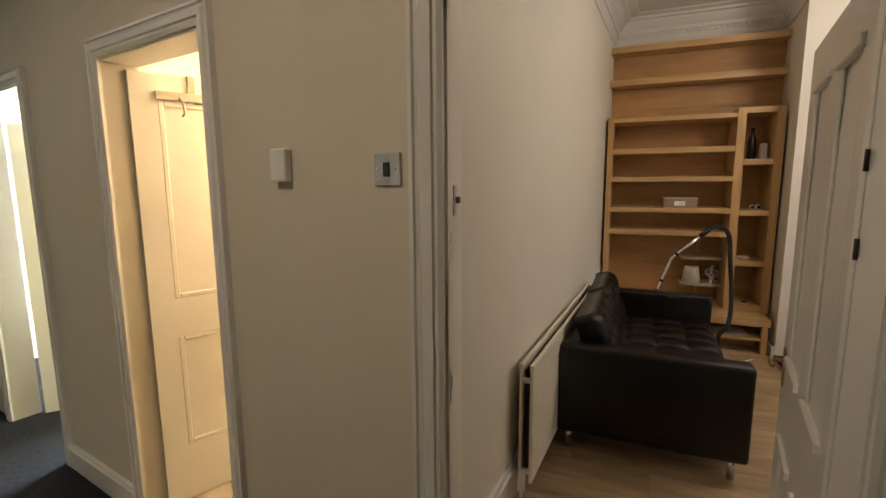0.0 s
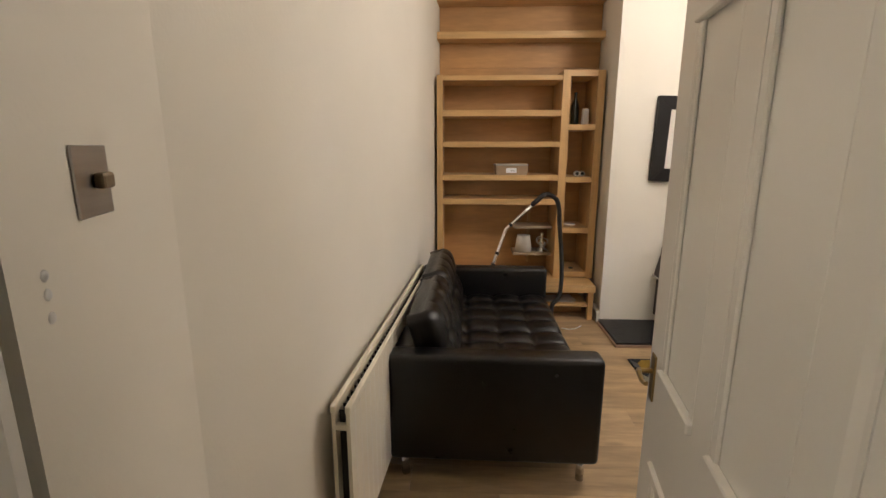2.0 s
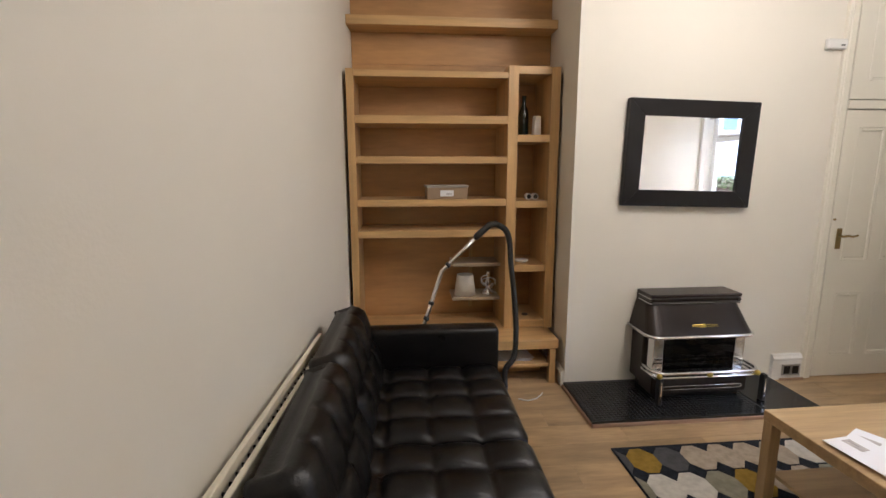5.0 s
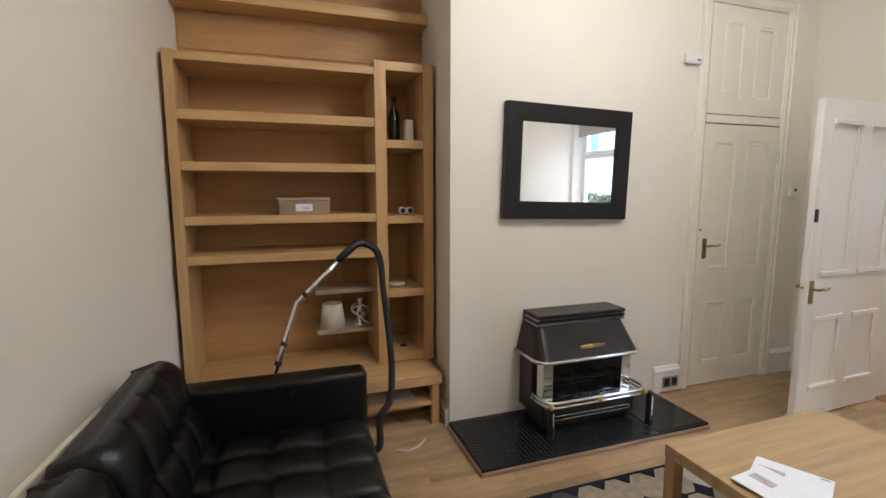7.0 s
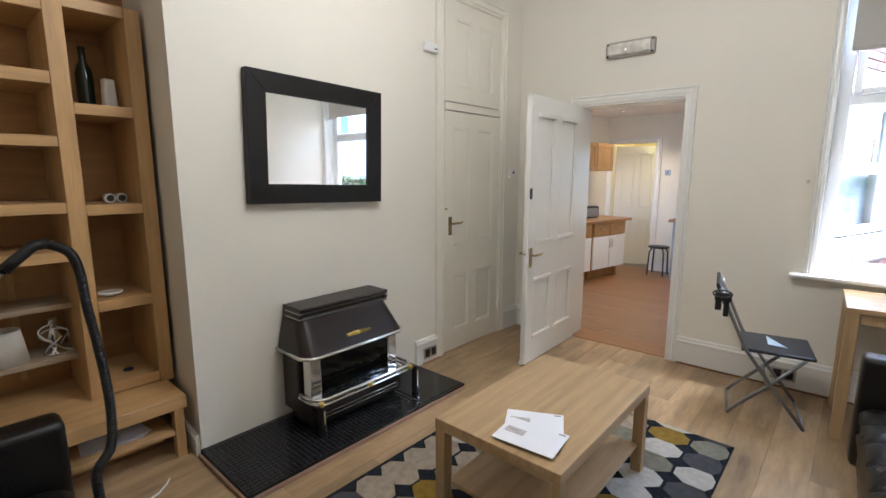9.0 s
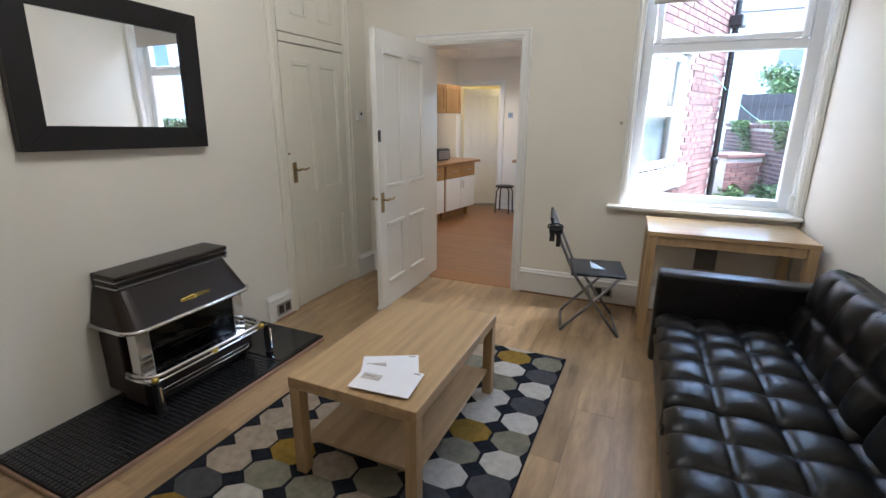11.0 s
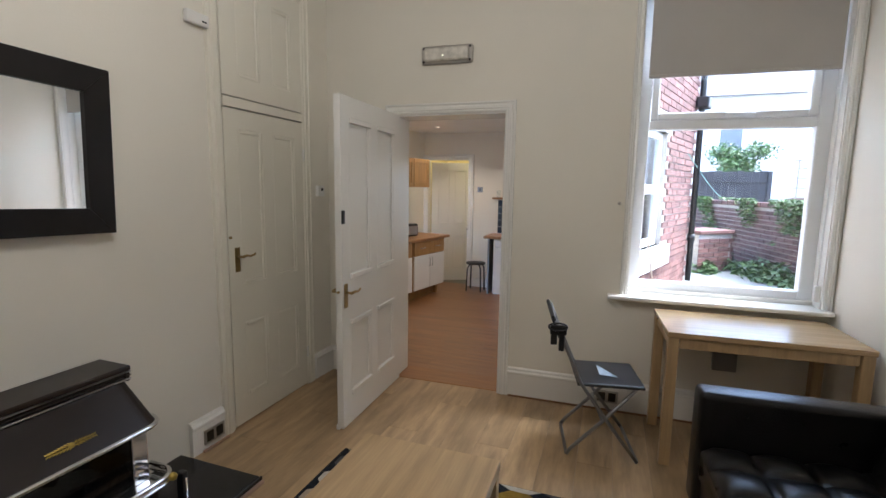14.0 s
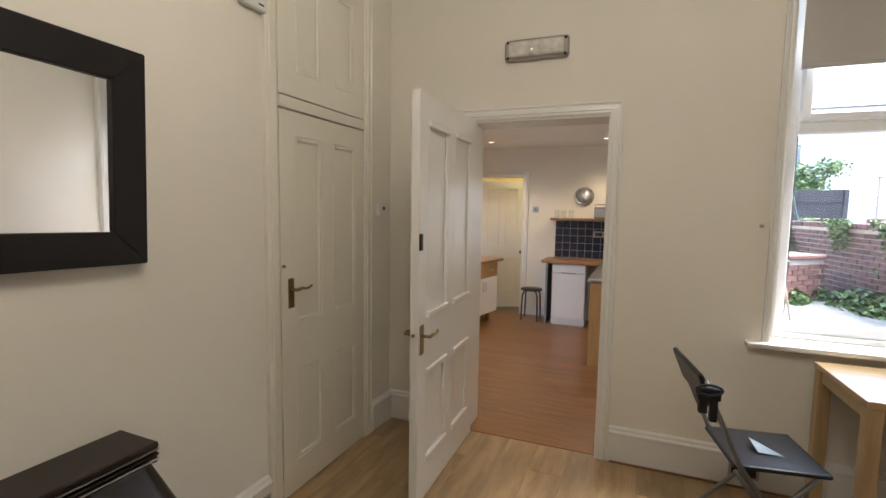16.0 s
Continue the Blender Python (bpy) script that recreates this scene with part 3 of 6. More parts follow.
# ---- doors ----
def panel_door(name, w, h, t, m, label, panels, handle_x=None, handle_side=(1, -1), handle_z=1.0, handle_mat=None, bold=False, group="", paint=None):
    """A painted door leaf: hinge edge at local x = 0, thickness along y from 0 to t. panels: (x0, x1, z0, z1)."""
    door = thing(name, m, label, "door", group)
    bm = bmesh.new()
    xs = sorted({0.0, w, *[p[0] for p in panels], *[p[1] for p in panels]})
    zs = sorted({0.0, h, *[p[2] for p in panels], *[p[3] for p in panels]})
    core = 0.011
    for i in range(len(xs) - 1):
        for k in range(len(zs) - 1):
            cx, cz = (xs[i] + xs[i + 1]) / 2, (zs[k] + zs[k + 1]) / 2
            inside = any(p[0] < cx < p[1] and p[2] < cz < p[3] for p in panels)
            d = core if inside else 0.0
            box(bm, xs[i], xs[i + 1], d, t - d, zs[k], zs[k + 1])
    bmesh.ops.remove_doubles(bm, verts=bm.verts, dist=0.0002)
    part("leaf", bm, paint or WHITE, door)
    for x0, x1, z0, z1 in panels:
        bm = bmesh.new()
        for side in (0, 1):
            y = 0.0 if side == 0 else t
            sgn = 1 if side == 0 else -1
            b = 0.032 if bold else 0.024
            lip = 0.013 if bold else 0.0
            for a in ((x0, x0 + b, z0, z1), (x1 - b, x1, z0, z1)):
                box(bm, a[0], a[1], min(y, y + sgn * core), max(y, y + sgn * core), a[2], a[3], 0.004)
            ins = 0.0 if bold else b
            for a in ((x0 + ins, x1 - ins, z1 - b, z1), (x0 + ins, x1 - ins, z0, z0 + b)):
                y0, y1 = y - sgn * lip, y + sgn * core
                box(bm, a[0], a[1], min(y0, y1), max(y0, y1), a[2], a[3], 0.004)
        part("panel_moulding", bm, paint or WHITE, door)
    if handle_x is not None:
        for side in handle_side:
            y = 0.0 if side < 0 else t
            bm = bmesh.new()
            box(bm, handle_x - 0.021, handle_x + 0.021, min(y, y + side * 0.006), max(y, y + side * 0.006), handle_z - 0.075, handle_z + 0.075, 0.003)
            part("backplate", bm, handle_mat or BRASS, door, "aged brass lever backplate")
            bm = bmesh.new()
            k = -1 if handle_x > w / 2 else 1
            tube(bm, [(handle_x, y + side * 0.004, handle_z + 0.02), (handle_x, y + side * 0.045, handle_z + 0.02)], 0.008)
            tube(bm, [(handle_x, y + side * 0.045, handle_z + 0.02), (handle_x + k * 0.03, y + side * 0.05, handle_z + 0.026), (handle_x + k * 0.06, y + side * 0.048, handle_z + 0.018),
                      (handle_x + k * 0.095, y + side * 0.046, handle_z + 0.024), (handle_x + k * 0.105, y + side * 0.046, handle_z + 0.03)], 0.0085, r2=0.006)
            part("lever", bm, handle_mat or BRASS, door, "aged brass lever handle")
    return door


def four_panels(w, h, s=0.115, mid=0.10, lock=0.80, rail=0.19, bottom=0.22, top=0.12):
    c = w / 2
    return [(s, c - mid / 2, bottom, lock), (c + mid / 2, w - s, bottom, lock), (s, c - mid / 2, lock + rail, h - top), (c + mid / 2, w - s, lock + rail, h - top)]


# open door to the kitchen
kd = panel_door("kitchen_door", 0.86, 2.025, 0.042, pose(4.468, 4.62, 0.012, 0, 0, 181.6), "white gloss four-panel door standing open into the room",
                [(0.11, 0.385, 0.185, 0.675), (0.485, 0.76, 0.185, 0.675), (0.11, 0.385, 0.935, 1.905), (0.485, 0.76, 0.935, 1.905)], 0.82, (1, -1), 0.84, bold=True)
bm = bmesh.new()
box(bm, 0.838, 0.862, 0.042, 0.056, 1.28, 1.36, 0.003)
part("catch", bm, BLACK, kd, "small black roller catch on the edge")
bm = bmesh.new()
tube(bm, [(0.862, 0.021, 0.87), (0.876, 0.021, 0.87)], 0.008)
part("latch", bm, BRASS, kd)
bm = bmesh.new()
box(bm, 0.80, 0.86, -0.012, 0.012, -0.012, 0.02, 0.003)
part("door_stop", bm, WHITEPLASTIC, kd, "white wedge under the door")

# closet doors in the north wall
cd = panel_door("closet_door", 0.73, 1.944, 0.036, pose(3.387, N - 0.014, 0.010), "white painted four-panel closet door, closed",
                [(0.105, 0.315, 0.165, 0.645), (0.415, 0.635, 0.165, 0.645), (0.105, 0.315, 0.89, 1.83), (0.415, 0.635, 0.89, 1.83)], 0.065, (-1,), 1.05, paint=CREAMGLOSS)
bm = bmesh.new()
tube(bm, [(0.012, -0.001, 1.19), (0.012, -0.012, 1.19)], 0.008)
part("keyhole_stud", bm, BRASS, cd)
for hz in (0.25, 1.72):
    bm = bmesh.new()
    tube(bm, [(0.734, -0.006, hz - 0.04), (0.734, -0.006, hz + 0.04)], 0.007)
    part("hinge", bm, WHITE, cd, "painted butt hinge")
panel_door("closet_top_door", 0.73, 0.736, 0.036, pose(3.387, N - 0.014, 2.027), "white painted two-panel overhead closet door, closed",
           [(0.125, 0.315, 0.12, 0.62), (0.43, 0.615, 0.12, 0.62)], paint=CREAMGLOSS)
bm = bmesh.new()
box(bm, 3.387, 4.118, N - 0.02, N + 0.05, 1.962, 2.018, 0.002)
structure("closet_transom", bm, CREAMGLOSS)

# door from the hall, folded back into the room
rd = panel_door("room_door", 0.92, 2.05, 0.044, pose(0.690, 1.536, 0.012, 0, 0, 81.0), "white gloss panelled door opened into the room from the hall",
                [(0.125, 0.405, 0.18, 0.66), (0.515, 0.795, 0.18, 0.66), (0.125, 0.405, 0.93, 1.92), (0.515, 0.795, 0.93, 1.92)], 0.865, (1, -1), 0.90, bold=True)
for hz in (0.28, 1.46, 1.64):
    bm = bmesh.new()
    tube(bm, [(-0.004, 0.046, hz - 0.022), (-0.004, 0.046, hz + 0.022)], 0.0045)
    part("hinge", bm, BRONZE, rd, "dark butt hinge")

# bathroom door
bd_at = HALL @ pose(-1.585, 0.092, 0.01, 0, 0, 76)
bd = panel_door("bathroom_door", 0.66, 2.10, 0.038, bd_at, "white panelled bathroom door opened inward with over-door hooks",
                [(0.11, 0.55, 0.29, 0.86), (0.11, 0.55, 1.05, 1.98)])
hk = thing("door_hook_rack", bd_at, "thin steel over-door hook rail", "hook rack")
bm = bmesh.new()
box(bm, 0.10, 0.62, -0.014, -0.004, 1.985, 2.025, 0.003)
box(bm, 0.24, 0.27, -0.008, -0.003, 1.99, 2.104)
box(bm, 0.24, 0.27, -0.008, 0.045, 2.103, 2.106)
part("rail", bm, STEEL, hk)
for x in (0.2, 0.33, 0.46):
    bm = bmesh.new()
    tube(bm, [(x, -0.012, 2.0), (x, -0.05, 1.975), (x, -0.075, 1.95), (x, -0.07, 1.92), (x, -0.04, 1.915)], 0.005)
    part("hook", bm, STEEL, hk)

# bedroom door ajar in the hall wall, a desk and chair behind it
bed = panel_door("bedroom_door", 0.86, 2.0, 0.04, HALL @ pose(-3.33, 0.15, 0.01, 0, 0, 62), "white painted bedroom door standing open", [(0.12, 0.74, 0.22, 0.80), (0.12, 0.74, 1.0, 1.88)])
bm = bmesh.new()
lathe(bm, [(0.008, 0), (0.01, 0.02), (0.026, 0.03), (0.028, 0.045), (0.016, 0.058), (0.0, 0.06)], 14)
part("knob", bm, STEEL, bed, "steel door knob", at=pose(0.80, 0, 0.98, 90))
dk = thing("bedroom_desk", pose(-3.55, 3.0, 0), "light wood desk with white legs on the bedroom carpet", "desk")
part("desktop", one(-0.55, 0.55, -0.3, 0.3, 0.71, 0.74, 0.004), TABLEOAK, dk)
for x in (-0.5, 0.5):
    for y in (-0.25, 0.25):
        part("leg", one(x - 0.025, x + 0.025, y - 0.025, y + 0.025, 0, 0.71, 0.003), WHITE, dk)

# ---- window ----
win = thing("window_1", EAST, "white plastic window with a lower fixed pane and a top-hung sash", "window")
win["kind"] = "structure"
fx = 0.13
bm = bmesh.new()
for a in ((WR, WR + 0.08, 0.84, WT), (WL - 0.08, WL, 0.84, WT), (WR + 0.08, WL - 0.08, 0.84, 0.902), (WR + 0.08, WL - 0.08, 1.912, 1.972), (WR + 0.08, WL - 0.08, WT - 0.06, WT)):
    box(bm, fx, fx + 0.07, a[0], a[1], a[2], a[3], 0.006)
part("window_frame", bm, UPVC, win)
bm = bmesh.new()
y0, y1 = WR + 0.085, WL - 0.085
for a in ((y0, y0 + 0.045, 1.974, WT - 0.065), (y1 - 0.045, y1, 1.974, WT - 0.065), (y0 + 0.045, y1 - 0.045, 1.974, 2.018), (y0 + 0.045, y1 - 0.045, WT - 0.12, WT - 0.065)):
    box(bm, fx - 0.014, fx + 0.05, a[0], a[1], a[2], a[3], 0.007)
sash = part("sash", bm, UPVC, win, "top-hung opening sash")
bm = bmesh.new()
cy = (y0 + y1) / 2
box(bm, fx - 0.03, fx - 0.014, cy - 0.03, cy + 0.03, 1.984, 2.006, 0.003)
box(bm, fx - 0.04, fx - 0.028, cy - 0.13, cy + 0.02, 1.992, 2.006, 0.004)
part("handle", bm, UPVC, sash, "white lever window handle")
gp = part("pane", one(fx + 0.03, fx + 0.036, WR + 0.075, WL - 0.075, 0.897, 1.917), GLASS, win)
gp2 = part("pane", one(fx + 0.02, fx + 0.026, y0 + 0.04, y1 - 0.04, 2.014, WT - 0.115), GLASS, win)
gp.visible_shadow = gp2.visible_shadow = False
bm = bmesh.new()
box(bm, -0.075, fx + 0.01, WR - 0.045, WL + 0.12, 0.795, 0.822, 0.008, 2)
box(bm, fx - 0.02, fx + 0.005, WR, WL, 0.822, 0.85, 0.004)
part("window_sill", bm, WHITE, win, "white gloss sill board")
bm = bmesh.new()
box(bm, 0.0, fx, WL - 0.006, WL + 0.004, 0.823, WT)
box(bm, 0.0, fx, WR - 0.004, WR + 0.006, 0.823, WT)
box(bm, 0.0, fx, WR, WL, WT - 0.004, WT + 0.004)
part("reveal", bm, WHITE, win)
architrave("trim_window", WR, WL, WT, EDOOR, w=0.045, out=1, feet=0.823)

bl = thing("roller_blind", EAST, "grey fabric roller blind drawn part way down the window", "roller blind")
by0, by1 = WR + 0.02, WL - 0.05
bm = bmesh.new()
box(bm, 0.055, 0.057, by0, by1, 2.245, WT - 0.03)
part("cloth", bm, BLIND, bl)
bm = bmesh.new()
box(bm, 0.050, 0.062, by0, by1, 2.225, 2.247, 0.004)
part("bottom_bar", bm, BLIND, bl)
bm = bmesh.new()
tube(bm, [(0.06, by0, WT - 0.03), (0.06, by1, WT - 0.03)], 0.022, 14)
part("roller", bm, WHITEPLASTIC, bl)
bm = bmesh.new()
for dx in (0.04, 0.052):
    tube(bm, [(dx, by0 - 0.005, 0.93), (dx, by0 - 0.005, WT - 0.05)], 0.002, 6)
part("cord", bm, WHITEPLASTIC, bl, "white control cord")
bm = bmesh.new()
box(bm, 0.02, 0.05, WR + 0.004, WR + 0.035, 0.86, 0.96, 0.004)
part("cord_cleat", bm, WHITEPLASTIC, bl)
bm = bmesh.new()
lathe(bm, [(0.012, 0), (0.012, 0.006), (0.006, 0.012), (0.005, 0.03), (0.0, 0.032)], 10)
solid("picture_hook", bm, mat("painted_over_metal", (0.55, 0.52, 0.46), 0.5), "small dull metal hook on the wall by the window", "hook", EAST @ pose(0, -0.785, 1.43, 0, -90, 0))

# ---- alcove shelving ----
UX0, UX1, UY = -0.045, 1.478, 5.535
sh = thing("bookcase", pose(0, 0, 0), "built-in oak-veneer bookcase filling the alcove", "bookcase")
back = bmesh.new()
box(back, west(5.97) + 0.002, 1.53, 5.97, 5.995, 0.30, 3.0)
part("back_panel", back, OAKBACK, sh, "darker oak back panel")
bm = bmesh.new()
box(bm, west(5.97) + 0.01, 1.528, 5.962, 5.972, 2.36, 2.50)
part("batten", bm, OAKBACK, sh, "plain batten across the back")
for x0, x1, top in ((UX0, UX0 + 0.053, 2.243), (1.098, 1.171, 2.278), (1.411, UX1, 2.274)):
    part("upright", one(x0, x1, UY, 5.965, 0.335, top, 0.002), OAKZ, sh)
for zt, zb in ((2.236, 2.193), (1.933, 1.878), (1.648, 1.598), (1.340, 1.289), (1.111, 1.059)):
    part("shelf", one(UX0 + 0.054, 1.097, UY + 0.006, 5.965, zb, zt, 0.002), OAKX, sh)
for zt, zb in ((2.278, 2.224), (1.804, 1.752), (1.323, 1.272), (0.838, 0.785), (0.40, 0.345)):
    part("shelf", one(1.172, 1.410, UY + 0.006, 5.965, zb, zt, 0.002), OAKX, sh)
for zt, zb in ((2.655, 2.592), (2.985, 2.922)):
    part("shelf", one(west(5.76) + 0.002, 1.515, 5.76, 5.968, zb, zt, 0.002), OAKX, sh, "long upper shelf")
for zb, x in ((0.80, 0.9), (0.525, 0.9)):
    part("corner_shelf", one(0.72, 1.098, 5.70, 5.965, zb, zb + 0.026, 0.002), mat("pale_shelf_board", (0.50, 0.40, 0.28), 0.5, var=0.05, stretch=(1, 10, 10)), sh, "small pale board shelf")
part("shelf_post", one(0.885, 0.91, 5.945, 5.968, 0.40, 1.06), OAKZ, sh)
pl = part("bench", one(west(5.3) + 0.10, 1.445, 5.265, 5.965, 0.270, 0.338, 0.003), OAKX, sh, "low oak bench at the foot")
part("bench_leg", one(1.385, 1.43, 5.275, 5.33, 0.0, 0.269, 0.002), OAKZ, sh)
part("bench_leg", one(0.02, 0.065, 5.275, 5.33, 0.0, 0.269, 0.002), OAKZ, sh)
part("low_shelf", one(0.10, 1.384, 5.29, 5.9, 0.125, 0.150, 0.002), OAKX, sh)
part("plinth", one(0.10, 1.384, 5.5, 5.52, 0.0, 0.124), OAKBACK, sh)

# on the shelves
bt = solid("wine_bottle", lathe(bmesh.new(), [(0.036, 0), (0.038, 0.006), (0.038, 0.17), (0.032, 0.20), (0.016, 0.235), (0.0145, 0.29), (0.017, 0.292), (0.017, 0.305), (0.0, 0.306)]), BOTTLE,
           "dark green glass bottle standing on a shelf", "bottle", pose(1.275, 5.78, 1.804))
bm = bmesh.new()
box(bm, -0.032, 0.032, -0.025, 0.025, 0, 0.15, 0.012, 3)
for v in bm.verts:
    if v.co.z > 0.07:
        v.co.x *= 0.82
solid("air_freshener", bm, WHITEPLASTIC, "white plastic dispenser beside a bottle", "dispenser", pose(1.355, 5.70, 1.804, 0, 0, 12), smooth=False)
mg = thing("small_clock", pose(1.33, 5.70, 1.323), "tiny white twin-bell ornament on a shelf", "ornament")
for dx in (-0.026, 0.026):
    bm = bmesh.new()
    tube(bm, [(dx, 0.02, 0.026), (dx, -0.03, 0.026)], 0.025, 16)
    part("drum", bm, WHITEPLASTIC, mg)
bm = bmesh.new()
for dx in (-0.026, 0.026):
    tube(bm, [(dx, -0.031, 0.026), (dx, -0.033, 0.026)], 0.017, 14)
part("socket", bm, BLACK, mg)
solid("saucer", lathe(bmesh.new(), [(0.03, 0), (0.055, 0.012), (0.056, 0.022), (0.05, 0.024), (0.0, 0.016)], 20), WHITEPLASTIC, "small white smoke alarm lying on a shelf", "disc", pose(1.255, 5.66, 0.838))
solid("black_key", lathe(bmesh.new(), [(0.024, 0), (0.026, 0.006), (0.018, 0.012), (0.0, 0.012)], 12), BLACK, "small black lid on the lowest shelf", "lid", pose(1.30, 5.68, 0.40))
cb = thing("cardboard_box", pose(0.66, 5.66, 1.340, 0, 0, 3), "small kraft cardboard box with a white label", "box")
part("carton", one(-0.15, 0.15, -0.09, 0.09, 0, 0.085, 0.003), CARD, cb)
part("lid", one(-0.156, 0.156, -0.096, 0.096, 0.0855, 0.10, 0.002), mat("grey_card_lid", (0.42, 0.38, 0.34), 0.7), cb)
part("label", one(-0.055, 0.045, -0.0925, -0.0905, 0.02, 0.065), PAPER, cb, "white printed label")
bm = bmesh.new()
for k in range(7):
    box(bm, -0.010 + k * 0.006, -0.010 + k * 0.006 + 0.003, -0.0934, -0.0926, 0.032, 0.046)
part("barcode", bm, PRINT, cb)
tl = thing("table_lamp", pose(0.83, 5.80, 0.551), "white fabric lampshade beside a chrome lamp base", "lamp")
bm = bmesh.new()
lathe(bm, [(0.088, 0), (0.066, 0.165), (0.063, 0.165), (0.085, 0.0), (0.088, 0.0)], 28)
part("shade", bm, SHADE, tl, "white tapered shade standing on its rim")
lb = thing("lamp_base", pose(1.02, 5.80, 0.551), "chrome lamp base wound with a white cable", "lamp base")
part("stem", lathe(bmesh.new(), [(0.05, 0), (0.05, 0.008), (0.015, 0.02), (0.022, 0.05), (0.03, 0.09), (0.018, 0.125), (0.012, 0.15), (0.019, 0.155), (0.019, 0.19), (0.0, 0.19)]), CHROME, lb)
bm = bmesh.new()
tube(bm, [(0.055 * math.cos(a) * (1 + 0.2 * math.sin(2.3 * a)), 0.045 * math.sin(a) - 0.03, 0.08 + 0.07 * math.sin(a * 0.73)) for a in [k * 0.3 for k in range(60)]], 0.0035, 6)
part("cable", bm, WHITEPLASTIC, lb, "white coiled cable")
bm = bmesh.new()
tube(bm, [(0.52, 5.5, 0.343), (0.6, 5.47, 0.343), (0.7, 5.5, 0.343), (0.78, 5.49, 0.345), (0.84, 5.52, 0.343)], 0.004, 6)
solid("loose_cable", bm, WHITEPLASTIC, "white cable lying on the bench", "cable")
bm = bmesh.new()
tube(bm, [(1.10, 5.05, 0.006), (1.16, 5.02, 0.006), (1.22, 5.04, 0.007), (1.27, 5.09, 0.006), (1.29, 5.12, 0.006)], 0.005, 6)
solid("floor_cable", bm, WHITEPLASTIC, "white plug lead lying on the floor", "cable")
papers = thing("paper_stack", pose(1.15, 5.45, 0.151), "loose white papers on the low shelf", "papers")
for k in range(3):
    part("sheet", one(-0.14 + 0.02 * k, 0.12 + 0.01 * k, -0.1, 0.1, 0.004 * k, 0.004 * k + 0.002), PAPER, papers, at=pose(0, 0, 0, 0, 0, 6 * k - 5))

# ---- vacuum cleaner wand and hose ----
vc = thing("vacuum_cleaner", pose(0, 0, 0), "vacuum cleaner with chrome wand and black ribbed hose", "vacuum cleaner")


def at6(x, z, y):
    """A place on the line of the wand, moved along the sight line to the depth y."""
    k = (y - 2.426) / (5.70 - 2.426)
    return (0.413 + (x - 0.413) * k, y, 1.575 + (z - 1.575) * k)


kink, low, grip = Vector(at6(0.619, 0.754, 5.22)), Vector(at6(0.468, 0.293, 5.14)), Vector(at6(0.93, 1.06, 5.28))
bm = bmesh.new()
tube(bm, [low - (kink - low) * 1.0, low, low.lerp(kink, 0.55), kink.lerp(low, 0.12), kink, kink.lerp(grip, 0.12), kink.lerp(grip, 0.5), grip], 0.0155, 14)
part("wand", bm, CHROME, vc, "bent chrome tube")
for a, b, k in ((low, kink, 0.15), (low, kink, 0.42), (kink, grip, 0.16)):
    p = a.lerp(b, k)
    d = (b - a).normalized()
    bm = bmesh.new()
    tube(bm, [p - d * 0.012, p + d * 0.012], 0.0195, 14)
    part("collar", bm, BLACK, vc, "black joint collar")
top = Vector(at6(1.053, 1.13, 5.30))
bm = bmesh.new()
tube(bm, [grip - (grip - kink).normalized() * 0.05, grip, grip.lerp(top, 0.6) + Vector((0, 0, 0.02)), top], 0.024, 14, r2=0.022)
part("handle", bm, BLACK, vc, "black curved handle")
pts = [top, Vector(at6(1.13, 1.08, 5.31)), Vector(at6(1.165, 0.98, 5.30)), Vector(at6(1.18, 0.8, 5.26)), Vector(at6(1.205, 0.6, 5.22)), Vector(at6(1.225, 0.4, 5.18)),
       Vector(at6(1.235, 0.2, 5.14)), Vector(at6(1.22, 0.0, 5.10)), Vector(at6(1.15, -0.12, 5.04)), Vector((0.98, 5.02, 0.05)), Vector((0.8, 5.05, 0.10))]


def smooth_path(pts, n):
    out = []
    for i in range(len(pts) - 1):
        p0, p1, p2, p3 = pts[max(i - 1, 0)], pts[i], pts[i + 1], pts[min(i + 2, len(pts) - 1)]
        for k in range(n):
            t = k / n
            out.append(0.5 * ((2 * p1) + (p2 - p0) * t + (2 * p0 - 5 * p1 + 4 * p2 - p3) * t * t + (3 * p1 - p0 - 3 * p2 + p3) * t ** 3))
    return out + [pts[-1]]


path = smooth_path(pts, 14)
bm = bmesh.new()
tube(bm, path, 0.0175, 12)
for i in range(0, len(path) - 1):
    d = (path[i + 1] - path[i]).normalized()
    tube(bm, [path[i] - d * 0.0035, path[i] + d * 0.0035], 0.0205, 12)
part("hose", bm, BLACK, vc, "black ribbed hose")
bm = bmesh.new()
box(bm, 0.30, 0.78, 4.92, 5.16, 0.02, 0.21, 0.06, 3)
part("body", bm, BLACK, vc)
foot = low - (kink - low) * 1.0
bm = bmesh.new()
box(bm, foot.x - 0.12, foot.x + 0.12, foot.y - 0.06, foot.y + 0.06, 0.003, 0.05, 0.012, 2)
part("floor_head", bm, BLACK, vc)


